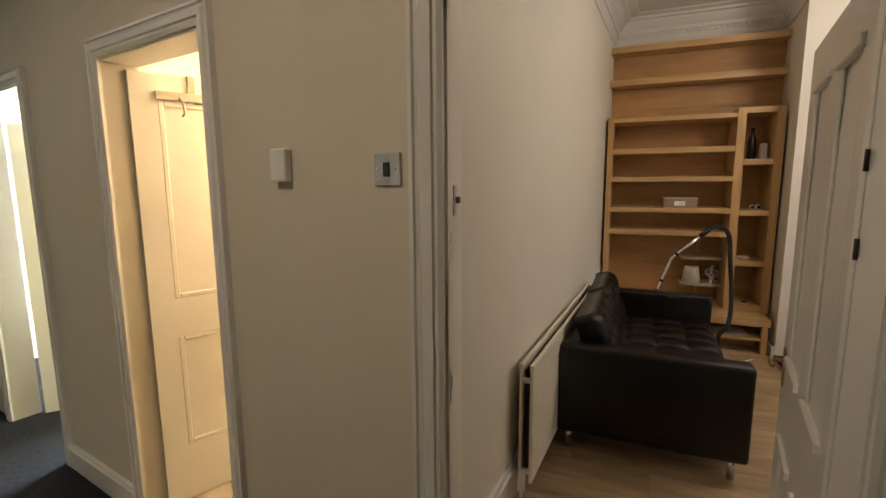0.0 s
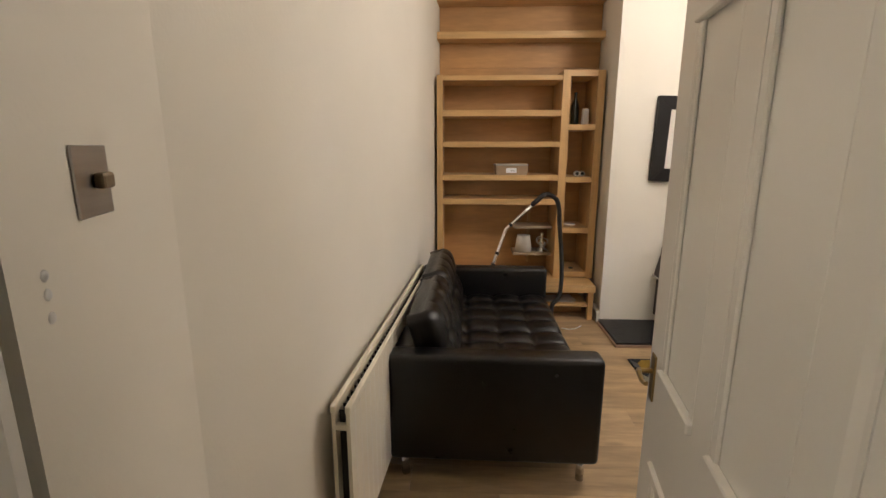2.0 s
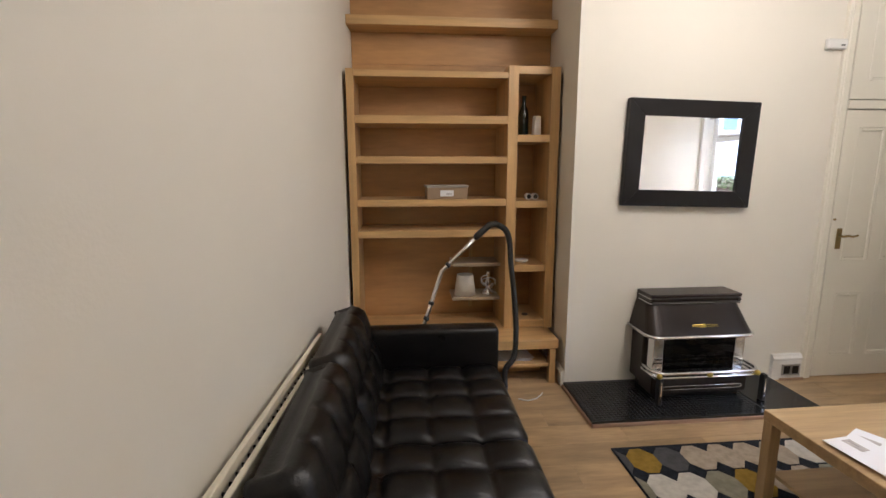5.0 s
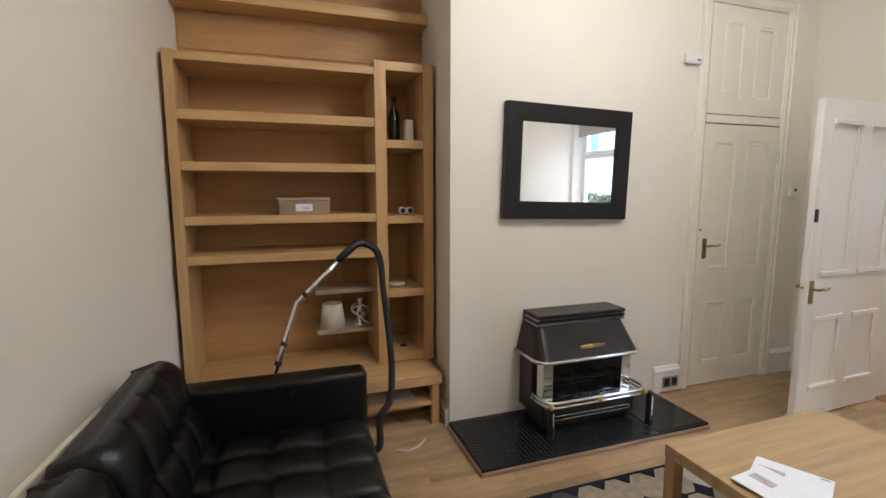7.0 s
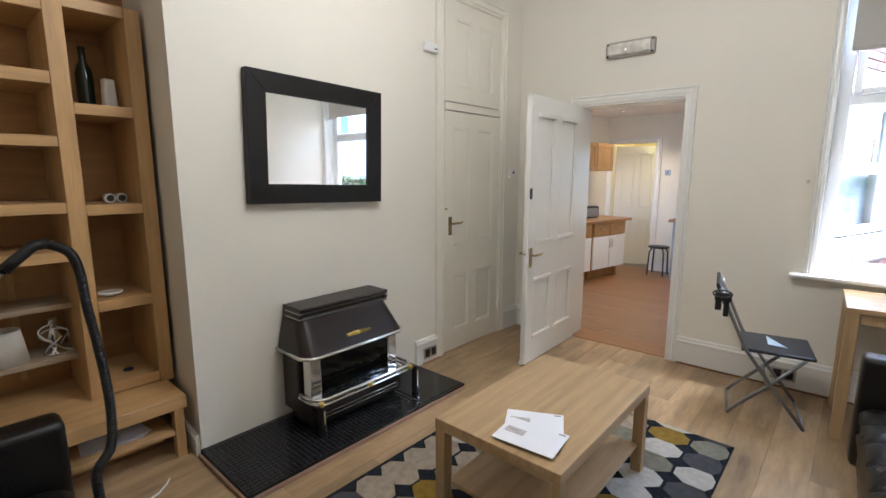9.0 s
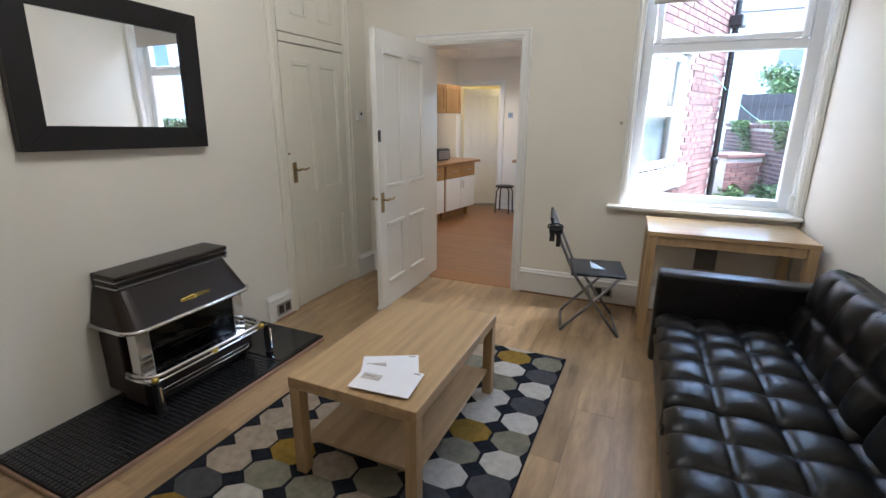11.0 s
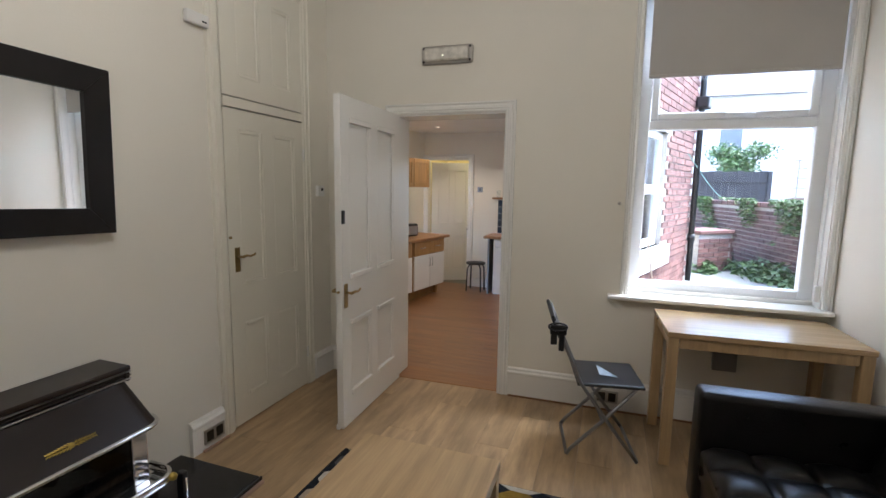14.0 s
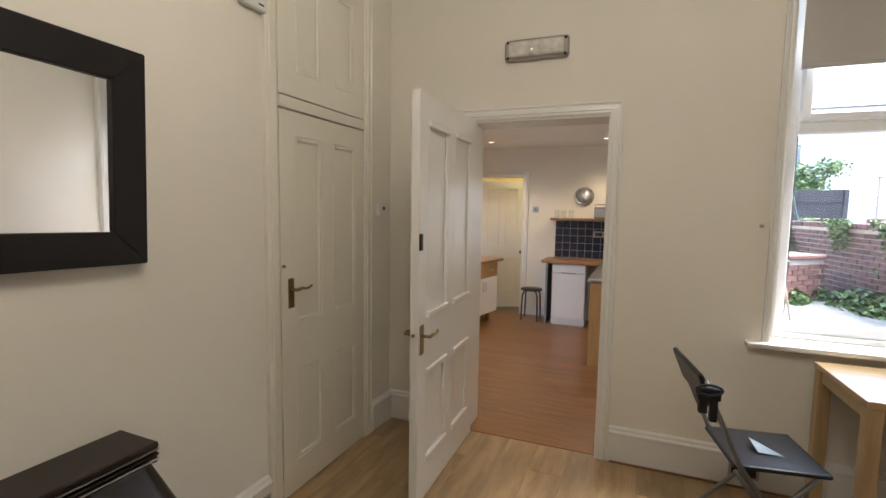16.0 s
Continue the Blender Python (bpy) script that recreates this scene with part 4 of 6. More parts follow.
# ---- sofas ----
def tufted(w, d, h, nx, ny, puff, sharp=0.5, res=7, crown=0.0, soft=0.045, drop=0.035):
    """A quilted cushion: w by d, h thick, with nx by ny pillows drawn in at their corners."""
    bm = bmesh.new()
    gx, gy = nx * res, ny * res
    top = []
    for j in range(gy + 1):
        row = []
        for i in range(gx + 1):
            u, v = i / gx, j / gy
            cell = (abs(math.sin(math.pi * u * nx)) * abs(math.sin(math.pi * v * ny))) ** sharp
            seam = 0.35 * max(abs(math.sin(math.pi * u * nx)) ** 0.35 - 1, -1) + 0.35 * max(abs(math.sin(math.pi * v * ny)) ** 0.35 - 1, -1)
            edge = min(1.0, min(u, 1 - u) * w / soft) * min(1.0, min(v, 1 - v) * d / soft)
            rim = math.sqrt(max(0.0, 1 - (1 - edge) ** 2))
            wr = noise.noise(Vector((u * w * 9, v * d * 9, w + d))) * 0.005 + noise.noise(Vector((u * w * 34 + v * 9, v * d * 20 - u * 7, 5 + d))) * 0.0030 * (1.2 - cell)
            z = h - drop * (1 - rim) + puff * (cell - 0.55 + 0.5 * seam) * rim + wr * rim + crown * math.sin(math.pi * u) * math.sin(math.pi * v)
            x, y, rc = -w / 2 + u * w, -d / 2 + v * d, soft
            dx, dy = abs(x) - (w / 2 - rc), abs(y) - (d / 2 - rc)
            if dx > 0 and dy > 0:       # rounded corners
                k = max(dx, dy) / math.hypot(dx, dy)
                x, y = math.copysign(w / 2 - rc + dx * k, x), math.copysign(d / 2 - rc + dy * k, y)
            row.append(bm.verts.new((x, y, z)))
        top.append(row)
    for j in range(gy):
        for i in range(gx):
            bm.faces.new((top[j][i], top[j][i + 1], top[j + 1][i + 1], top[j + 1][i])).smooth = True
    loop = [top[0][i] for i in range(gx + 1)] + [top[j][gx] for j in range(1, gy + 1)] + [top[gy][i] for i in range(gx - 1, -1, -1)] + [top[j][0] for j in range(gy - 1, 0, -1)]
    prev = loop
    for zz, ins in (((h - drop) * 0.8, -0.010), ((h - drop) * 0.4, -0.012), (0.02, 0.0), (0.0, 0.02)):
        cur = []
        for v in loop:
            k = Vector((v.co.x, v.co.y, 0))
            cur.append(bm.verts.new((v.co.x - math.copysign(ins, v.co.x) * (abs(v.co.x) > w / 2 - 0.001), v.co.y - math.copysign(ins, v.co.y) * (abs(v.co.y) > d / 2 - 0.001), zz)))
        for i in range(len(loop)):
            bm.faces.new((prev[i], prev[(i + 1) % len(loop)], cur[(i + 1) % len(loop)], cur[i])).smooth = True
        prev = cur
    bm.faces.new(prev)
    return bm


def sofa(m, label, depth, back, L=1.79, nx=4):
    """Two-seat leather sofa: length along x, front towards -y."""
    D, AH = depth, 0.655
    s = thing("sofa", m, label, "sofa", "black leather sofas")
    part("base", one(-L / 2 + 0.13, L / 2 - 0.13, -D / 2 + 0.03, D / 2 - 0.02, 0.125, 0.30, 0.015, 2), LEATHER, s)
    for sx in (-1, 1):
        x0, x1 = sorted((sx * L / 2, sx * (L / 2 - 0.135)))
        bm = bmesh.new()
        box(bm, x0, x1, -D / 2, D / 2, 0.12, AH, 0.028, 3)
        for v in bm.verts:
            if v.co.z > AH - 0.03:
                v.co.z += 0.006 * math.sin(7 * v.co.y + sx)
        part("arm", bm, LEATHER, s, smooth=True)
    part("back_frame", one(-L / 2 + 0.136, L / 2 - 0.136, D / 2 - 0.14, D / 2, 0.125, AH - 0.01, 0.025, 3), LEATHER, s)
    cw = (L - 0.27) / 2
    for sx in (-1, 1):
        part("seat_cushion", tufted(cw - 0.004, D - 0.17, 0.157, nx, 4, 0.030, sharp=0.42, res=12, crown=0.012), LEATHER, s, "quilted black leather seat cushion", at=pose(sx * cw / 2, -0.075, 0.285))
        part("back_cushion", tufted(cw - 0.006, 0.43, 0.155, nx, 2, 0.026, sharp=0.42, res=12, crown=0.012, soft=0.06, drop=0.05), LEATHER, s, "quilted black leather back cushion",
             at=pose(sx * cw / 2, D / 2 - 0.13, back, 73))
    for x in (-L / 2 + 0.07, L / 2 - 0.07):
        for y in (-D / 2 + 0.07, D / 2 - 0.07):
            bm = bmesh.new()
            tube(bm, [(x, y, 0.0), (x, y, 0.13)], 0.020, 16)
            part("leg", bm, CHROME, s, "short chrome leg")
    return s


sofa(pose(0.365, 3.925, 0, 0, 0, 89.0), "black quilted leather two-seat sofa beside a radiator", 1.0, 0.585)
sofa(pose(2.51, 2.16, 0, 0, 0, 182.4), "long black quilted leather two-seat sofa against the plain wall", 0.925, 0.555, 2.09, 5)

# ---- radiator ----
RAD = pose(west(2.495), 2.495, 0, 0, 0, -4.27)
rd2 = thing("radiator", RAD, "long cream double-panel radiator under no window", "radiator")
rd2["label"] = "long cream enamelled double-panel radiator on the wall"
RL = 1.97
for k, x in enumerate((0.045, 0.098)):
    bm = bmesh.new()
    prof, n = [], 59
    for i in range(n + 1):
        y = i * RL / n
        bulge = 0.006 if (i % 2 and 0 < i < n) else 0.0
        prof.append((x + 0.014 + (bulge if k else 0), y))
    poly = [(x, 0)] + prof + [(x, RL)]
    prism(bm, poly, 0.135, 0.705)
    part("panel", bm, RADIATOR, rd2, "ribbed radiator panel")
    bm = bmesh.new()
    box(bm, x - 0.003, x + 0.019, -0.004, RL + 0.004, 0.705, 0.735, 0.005, 2)
    box(bm, x - 0.001, x + 0.017, -0.004, RL + 0.004, 0.115, 0.135, 0.005, 2)
    part("rail", bm, RADIATOR, rd2)
# fins coloured dark to give the shade between the cream panels
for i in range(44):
    part("fin", one(0.064, 0.094, 0.03 + i * 0.044, 0.036 + i * 0.044, 0.16, 0.70), SOOTSHADE, rd2)
for y in (0.012, RL - 0.012):
    for z in (0.17, 0.65):
        part("connector", one(0.05, 0.10, y - 0.010, y + 0.010, z - 0.012, z + 0.012, 0.003), RADIATOR, rd2)
for y in (0.3, RL - 0.3):
    part("bracket", one(0.002, 0.046, y - 0.02, y + 0.02, 0.2, 0.66), RADIATOR, rd2)
vl = part("valve", tube(bmesh.new(), [(0.078, -0.055, 0.11), (0.078, -0.055, 0.17), (0.078, -0.055, 0.20)], 0.021, 16, r2=0.014), WHITEPLASTIC, rd2, "white thermostatic valve head")
bm = bmesh.new()
tube(bm, [(0.078, -0.055, 0.002), (0.078, -0.055, 0.13)], 0.0075, 10)
tube(bm, [(0.078, -0.055, 0.145), (0.078, 0.0, 0.145)], 0.010, 10)
part("pipe", bm, WHITE, rd2)

# ---- hearth and gas fire ----
HX0, HX1, HY = 1.462, 3.005, 4.665
he = thing("hearth", pose(0, 0, 0), "low black tiled hearth with a pale brown edging", "hearth")
part("slab", one(HX0 + 0.006, HX1 - 0.006, HY + 0.006, N - 0.001, 0.0, 0.040), GROUT, he)
part("lip", one(HX0 - 0.002, HX1 + 0.003, HY - 0.005, HY + 0.0055, 0.0245, 0.0425, 0.002), SLAB, he, "black tile edge")
bm = bmesh.new()
tx = 0.0265
nx, ny = int((2.62 - HX0 - 0.012) / tx), int((N - HY - 0.012) / tx)
for i in range(nx):
    for j in range(ny):
        x, y = HX0 + 0.009 + i * tx, HY + 0.009 + j * tx
        a, b, z = x + 0.0232, y + 0.0232, 0.0435
        q = [bm.verts.new(c) for c in ((x, y, 0.039), (a, y, 0.039), (a, b, 0.039), (x, b, 0.039))]
        w = [bm.verts.new(c) for c in ((x + 0.002, y + 0.002, z), (a - 0.002, y + 0.002, z), (a - 0.002, b - 0.002, z), (x + 0.002, b - 0.002, z))]
        bm.faces.new(w)
        for k in range(4):
            bm.faces.new((q[k], q[(k + 1) % 4], w[(k + 1) % 4], w[k]))
mo = part("mosaic", bm, TILE, he, "small black mosaic tiles")
mo["kind"] = "stuff"
part("sheet", one(2.62, HX1 - 0.008, HY + 0.008, N - 0.002, 0.040, 0.0462, 0.001), SLAB, he, "glossy black smooth part")
part("edging", one(HX0 - 0.006, HX1 + 0.008, HY - 0.012, HY + 0.005, 0.0, 0.024, 0.003), EDGEWOOD, he, "pale brown wooden edging")
part("edging", one(HX1 - 0.005, HX1 + 0.008, HY + 0.006, N - 0.03, 0.0, 0.024, 0.003), EDGEWOOD, he)
part("edging", one(HX0 - 0.008, HX0 + 0.005, HY + 0.006, N - 0.002, 0.0, 0.024, 0.003), EDGEWOOD, he)

FX0, FX1, FB, FF = 1.93, 2.66, N - 0.012, 4.90
gf = thing("gas_fire", pose(0, 0, 0.046), "dark bronze gas fire with chrome trim on the hearth", "gas fire")
bm = bmesh.new()
box(bm, FX0 + 0.02, FX1 - 0.02, 5.02, FB, 0.06, 0.46, 0.01, 2)
part("body", bm, BRONZE, gf)
# hood: a tapering canopy with rounded front corners
bm = bmesh.new()


def canopy(x0, x1, yf, z, r):
    pts = [(x0, FB), (x0, yf + r)]
    for k in range(1, 6):
        a = math.pi * k / 12
        pts.append((x0 + r - r * math.cos(a), yf + r - r * math.sin(a)))
    pts.append((x0 + r, yf))
    pts.append((x1 - r, yf))
    for k in range(1, 6):
        a = math.pi * k / 12
        pts.append((x1 - r + r * math.sin(a), yf + r - r * math.cos(a)))
    pts += [(x1, yf + r), (x1, FB)]
    return [bm.verts.new((x, y, z)) for x, y in pts]


rings = [canopy(FX0 - 0.005, FX1 + 0.0, 4.885, 0.425, 0.08), canopy(FX0 - 0.003, FX1, 4.888, 0.435, 0.08), canopy(FX0 + 0.035, FX1 - 0.045, 5.005, 0.603, 0.06), canopy(FX0 + 0.04, FX1 - 0.05, 5.01, 0.612, 0.05)]
for a, b in zip(rings, rings[1:]):
    for k in range(len(a)):
        bm.faces.new((a[k], a[(k + 1) % len(a)], b[(k + 1) % len(b)], b[k]))
bm.faces.new(rings[0][::-1])
bm.faces.new(rings[-1])
part("hood", bm, BRONZE, gf, "tapering bronze enamel hood", smooth=False)
part("top", one(FX0 + 0.038, FX1 - 0.048, 4.995, FB, 0.661, 0.683, 0.006, 2), BRONZE, gf)
# solid dark block giving the shade behind the louvres
part("vent_gap", one(FX0 + 0.055, FX1 - 0.07, 5.03, FB, 0.611, 0.662), SOOTSHADE, gf)
for k in range(3):
    bm = bmesh.new()
    box(bm, FX0 + 0.034, FX1 - 0.044, 5.000, FB - 0.03, 0.619 + k * 0.016, 0.625 + k * 0.016, 0.002)
    part("louvre", bm, BRONZE if k == 1 else STEEL, gf)
for x in (FX0 + 0.04, FX1 - 0.064):
    part("vent_cheek", one(x, x + 0.014, 5.005, FB, 0.612, 0.661), BRONZE, gf)
bm = bmesh.new()
for x0, x1, yf, r in ((FX0 - 0.010, FX1 + 0.005, 4.880, 0.082),):
    rim = [(x0, FB, 0.427), (x0, yf + r, 0.427)] + [(x0 + r - r * math.cos(math.pi * k / 12), yf + r - r * math.sin(math.pi * k / 12), 0.427) for k in range(1, 7)]
    rim += [(x1 - r + r * math.sin(math.pi * k / 12), yf + r - r * math.cos(math.pi * k / 12), 0.427) for k in range(0, 7)] + [(x1, FB, 0.427)]
tube(bm, rim, 0.0115, 8)
part("trim_band", bm, CHROME, gf, "chrome band round the hood")
# gilt motif
bm = bmesh.new()
for k in range(-7, 8):      # paired leaves along a stem
    for side in (-1, 1):
        x, w = 2.31 + k * 0.0112, 0.0155 - 0.0009 * abs(k)
        a = [bm.verts.new((x + dx * (1 if k <= 0 else -1), side * dy, dz)) for dx, dy, dz in ((0.008, 0.0, 0.001), (-0.002, w * 0.55, 0.005), (-0.012, w, 0.001), (-0.009, w * 0.3, 0.003))]
        bm.faces.new(a)
lathe(bm, [(0.011, 0), (0.010, 0.005), (0.004, 0.008), (0.0, 0.008)], 10, (2.31, 0, 0))
hood_at = Matrix.Translation((0, 4.918, 0.490)) @ pose(0, 0, 0, 57)
part("motif", bm, GOLD, gf, "gilt floral motif", at=hood_at)
# firebox
part("firebox", one(FX0 + 0.07, FX1 - 0.07, 4.985, 5.02, 0.175, 0.435), SOOTSHADE, gf)
bm = bmesh.new()
for k in range(26):
    x, z = FX0 + 0.12 + random.random() * 0.48, 0.19 + random.random() * 0.06
    g = bmesh.ops.create_icosphere(bm, subdivisions=1, radius=0.026 + random.random() * 0.014)
    bmesh.ops.translate(bm, verts=g["verts"], vec=(x, 4.972 + random.random() * 0.01, z))
part("coals", bm, COAL, gf, "grey moulded coals")
part("glass_front", one(FX0 + 0.10, FX1 - 0.12, 4.925, 4.928, 0.185, 0.43), DARKGLASS, gf, "smoked glass front")
for x0, x1 in ((FX0 + 0.035, FX0 + 0.105), (FX1 - 0.125, FX1 - 0.055)):
    bm = bmesh.new()
    box(bm, x0, x1, 4.915, 4.99, 0.175, 0.435, 0.006, 2)
    col = part("column", bm, CHROME, gf, "bright chrome side column")
part("shelf_pan", one(FX0 + 0.01, FX1 - 0.03, 4.84, 5.02, 0.160, 0.178, 0.006, 2), CHROME, gf, "chrome tray")


def rail_loop(z, yf, r=0.075, x0=FX0 - 0.005, x1=FX1 - 0.015):
    pts = [(x0, 4.96, z), (x0, yf + r, z)] + [(x0 + r - r * math.cos(math.pi * k / 12), yf + r - r * math.sin(math.pi * k / 12), z) for k in range(1, 7)]
    pts += [(x1 - r + r * math.sin(math.pi * k / 12), yf + r - r * math.cos(math.pi * k / 12), z) for k in range(0, 7)] + [(x1, 4.96, z)]
    return pts


for z, r in ((0.215, 0.011), (0.188, 0.008)):
    bm = bmesh.new()
    tube(bm, rail_loop(z, 4.80), r, 10)
    part("rail", bm, CHROME, gf, "chrome fender rail")
for x in (FX0 + 0.02, 2.29, FX1 - 0.04):
    bm = bmesh.new()
    g = bmesh.ops.create_uvsphere(bm, u_segments=12, v_segments=8, radius=0.018)
    bmesh.ops.translate(bm, verts=g["verts"], vec=(x, 4.797, 0.202))
    part("knob", bm, GOLD, gf, "brass knob on the rail", smooth=True)
part("lower_panel", one(FX0 + 0.02, FX1 - 0.04, 4.885, 5.05, 0.035, 0.160, 0.006, 2), BRONZE, gf)
bm = bmesh.new()
sl = [(FX0 + 0.10, 0.055), (FX0 + 0.085, 0.067), (FX0 + 0.10, 0.079), (FX1 - 0.09, 0.079), (FX1 - 0.075, 0.067), (FX1 - 0.09, 0.055), (FX0 + 0.10, 0.055)]
tube(bm, [(x, 4.879, z + 0.01) for x, z in sl], 0.0035, 6)
part("slot_trim", bm, CHROME, gf, "chrome slot outline")
for x in (FX0 + 0.035, FX1 + 0.02):
    bm = bmesh.new()
    box(bm, x - 0.016, x + 0.016, 4.795, 4.835, 0.0, 0.185, 0.006, 2)
    lg = part("leg", bm, BLACK, gf, "black front leg")
    part("leg_trim", one(x - 0.005, x + 0.005, 4.7905, 4.7945, 0.03, 0.16, 0.001), CHROME, lg)
part("foot", one(FX0 + 0.05, FX1 - 0.07, 4.92, 5.15, 0.0, 0.036), SOOTSHADE, gf)

# ---- mirror ----
mi = thing("mirror", pose(2.261, 0, 1.654, 0, 1.5, 0) @ pose(-2.261, 0, -1.654), "rectangular mirror in a wide dark brown frame", "mirror")
mx0, mx1, mz0, mz1, fw = 1.808, 2.714, 1.304, 2.004, 0.108
for along, low in (("x", False), ("x", True), ("z", False), ("z", True)):
    bm = bmesh.new()
    if along == "x":
        edge = mz0 if low else mz1
        box(bm, mx0, mx1, N - 0.052, N - 0.002, *sorted((edge, edge + (fw if low else -fw))), 0.003)
    else:
        edge = mx0 if low else mx1
        box(bm, *sorted((edge, edge + (fw if low else -fw))), N - 0.052, N - 0.002, mz0, mz1, 0.003)
    for v in bm.verts:      # mitred ends
        if along == "x":
            d = abs(v.co.z - edge)
            v.co.x += d if v.co.x < (mx0 + mx1) / 2 else -d
        else:
            d = abs(v.co.x - edge)
            v.co.z += d if v.co.z < (mz0 + mz1) / 2 else -d
    part("frame", bm, DARKFRAME, mi)
part("mirror_glass", one(mx0 + fw - 0.004, mx1 - fw + 0.004, N - 0.036, N - 0.03, mz0 + fw - 0.004, mz1 - fw + 0.004), MIRROR, mi)

# ---- coffee table, letters, rug ----
ct = thing("coffee_table", pose(2.443, 3.703, 0.010, 0, 0, 0.5), "low birch-effect coffee table with a lower shelf on the rug", "coffee table")
part("tabletop", one(-0.465, 0.465, -0.29, 0.29, 0.405, 0.455, 0.0025), TABLEOAK, ct)
for x in (-1, 1):
    for y in (-1, 1):
        part("leg", one(*sorted((x * 0.463, x * 0.413)), *sorted((y * 0.288, y * 0.238)), 0.0, 0.405, 0.002), TABLELEG, ct)
part("shelf", one(-0.412, 0.412, -0.265, 0.265, 0.135, 0.152, 0.001), TABLEOAK, ct)


def letter(m, w, d, label, window=True):
    e = thing("envelope", m, label, "envelope", "letters on the table")
    bm = bmesh.new()
    box(bm, -w / 2, w / 2, -d / 2, d / 2, 0, 0.003, 0.001)
    for v in bm.verts:
        v.co.z += 0.004 * abs(v.co.x / w) + 0.003 * max(0, v.co.y / d)
    part("paper", bm, PAPER, e)
    part("address_window", one(-w / 2 + 0.02, -w / 2 + 0.10, -0.02, 0.02, 0.0062, 0.0068), FILM, e, "crinkled clear window")
    part("address_print", one(-w / 2 + 0.03, -w / 2 + 0.07, 0.0, 0.006, 0.0069, 0.0073), PRINT, e)
    part("postmark", one(w / 2 - 0.04, w / 2 - 0.012, d / 2 - 0.018, d / 2 - 0.01, 0.0062, 0.0068), PRINT, e)
    return e


letter(pose(2.215, 3.652, 0.466, 0, 0, -62.3), 0.235, 0.16, "white window envelope lying on the coffee table")
letter(pose(2.100, 3.600, 0.4755, 0, 0, -84), 0.25, 0.175, "white window envelope lying across another letter")

rug = thing("rug", pose(2.455, 3.776, 0), "charcoal rug patterned with pale, grey and ochre octagons", "rug")
RW, RD = 1.96, 1.325
part("backing", one(-RW / 2, RW / 2, -RD / 2, RD / 2, 0.0, 0.010, 0.004, 2), RUG, rug)
random.seed(4)
first = {0: (2, 1, 0, 1, 0, 2, 0, 1, 4, 2, 0, 1, 4), 1: (3, 0, 2, 0, 0, 3, 2, 0, 1, 4, 3, 0, 2)}
for i in range(-1, 13):
    for j in range(6):
        cx, cy = 3.315 - 0.156 * i - 2.455, 3.192 + 0.2235 * j - 3.776
        poly = []
        for ax, ay in ((0.030, 0.104), (0.079, 0.044), (0.079, -0.044), (0.030, -0.104), (-0.030, -0.104), (-0.079, -0.044), (-0.079, 0.044), (-0.030, 0.104)):
            wob = 1 + 0.05 * noise.noise(Vector((i * 1.7 + ax * 30, j * 2.3 + ay * 30, 0)))
            poly.append((max(-RW / 2 + 0.008, min(RW / 2 - 0.008, cx + ax * wob)), max(-RD / 2 + 0.008, min(RD / 2 - 0.008, cy + ay * wob))))
        if max(p[0] for p in poly) - min(p[0] for p in poly) < 0.02 or max(p[1] for p in poly) - min(p[1] for p in poly) < 0.02:
            continue
        bm = bmesh.new()
        prism(bm, poly, 0.008, 0.0125)
        tone = 3 if (i, j) == (8, 4) else 4 if (i, j) in ((9, 5), (7, 4), (8, 5)) else first[j][i] if j in first and 0 <= i < 13 else random.choices((0, 1, 2, 3, 4), (3, 3, 4, 2, 4))[0]
        part("octagon", bm, MEDALLION[tone], rug)

# ---- desk and folding chair ----
de = thing("side_table", pose(4.215, 2.29, 0, 0, 0, 3.0), "oak table with square legs under the window", "table")
part("tabletop", one(-0.265, 0.265, -0.465, 0.465, 0.735, 0.765, 0.003), DESKTOP, de, at=pose(0, 0, 0))
for a in ((-0.25, -0.228, -0.40, 0.40), (0.228, 0.25, -0.40, 0.40)):
    part("apron", one(a[0], a[1], a[2], a[3], 0.675, 0.735, 0.002), TABLELEG, de)
for a in ((-0.20, 0.20, -0.45, -0.428), (-0.20, 0.20, 0.428, 0.45)):
    part("apron", one(a[0], a[1], a[2], a[3], 0.675, 0.735, 0.002), TABLELEG, de)
for x in (-1, 1):
    for y in (-1, 1):
        part("leg", one(*sorted((x * 0.26, x * 0.205)), *sorted((y * 0.46, y * 0.405)), 0.0, 0.734, 0.003), TABLELEG, de)

fc = thing("folding_chair", pose(4.05, 3.05, 0, 0, 0, 11.0), "black and grey steel folding chair by the window table", "chair")
W2 = 0.185
part("seat", one(-W2, W2, -0.19, 0.175, 0.424, 0.444, 0.008, 2), BLACK, fc, "black plastic seat")
for sx in (-1, 1):
    x = sx * (W2 + 0.012)
    bm = bmesh.new()
    tube(bm, [(x, 0.31, 0.80), (x, 0.27, 0.70), (x, 0.16, 0.45), (x, -0.02, 0.20), (x, -0.165, 0.012)], 0.0105, 10)
    part("long_leg", bm, GREYMETAL, fc, "grey steel tube")
    x2 = sx * (W2 - 0.012)
    bm = bmesh.new()
    tube(bm, [(x2, -0.15, 0.43), (x2, 0.03, 0.22), (x2, 0.19, 0.05), (x2, 0.215, 0.012)], 0.0105, 10)
    part("short_leg", bm, GREYMETAL, fc, "grey steel tube")
for y, z, w in ((-0.165, 0.014, W2 + 0.012), (0.215, 0.014, W2 - 0.012), (0.03, 0.232, W2 - 0.012)):
    bm = bmesh.new()
    tube(bm, [(-w, y, z), (w, y, z)], 0.0095, 10)
    part("stretcher", bm, GREYMETAL, fc)
bm = bmesh.new()
box(bm, -W2 - 0.02, W2 + 0.02, -0.012, 0.012, -0.075, 0.085, 0.010, 2)
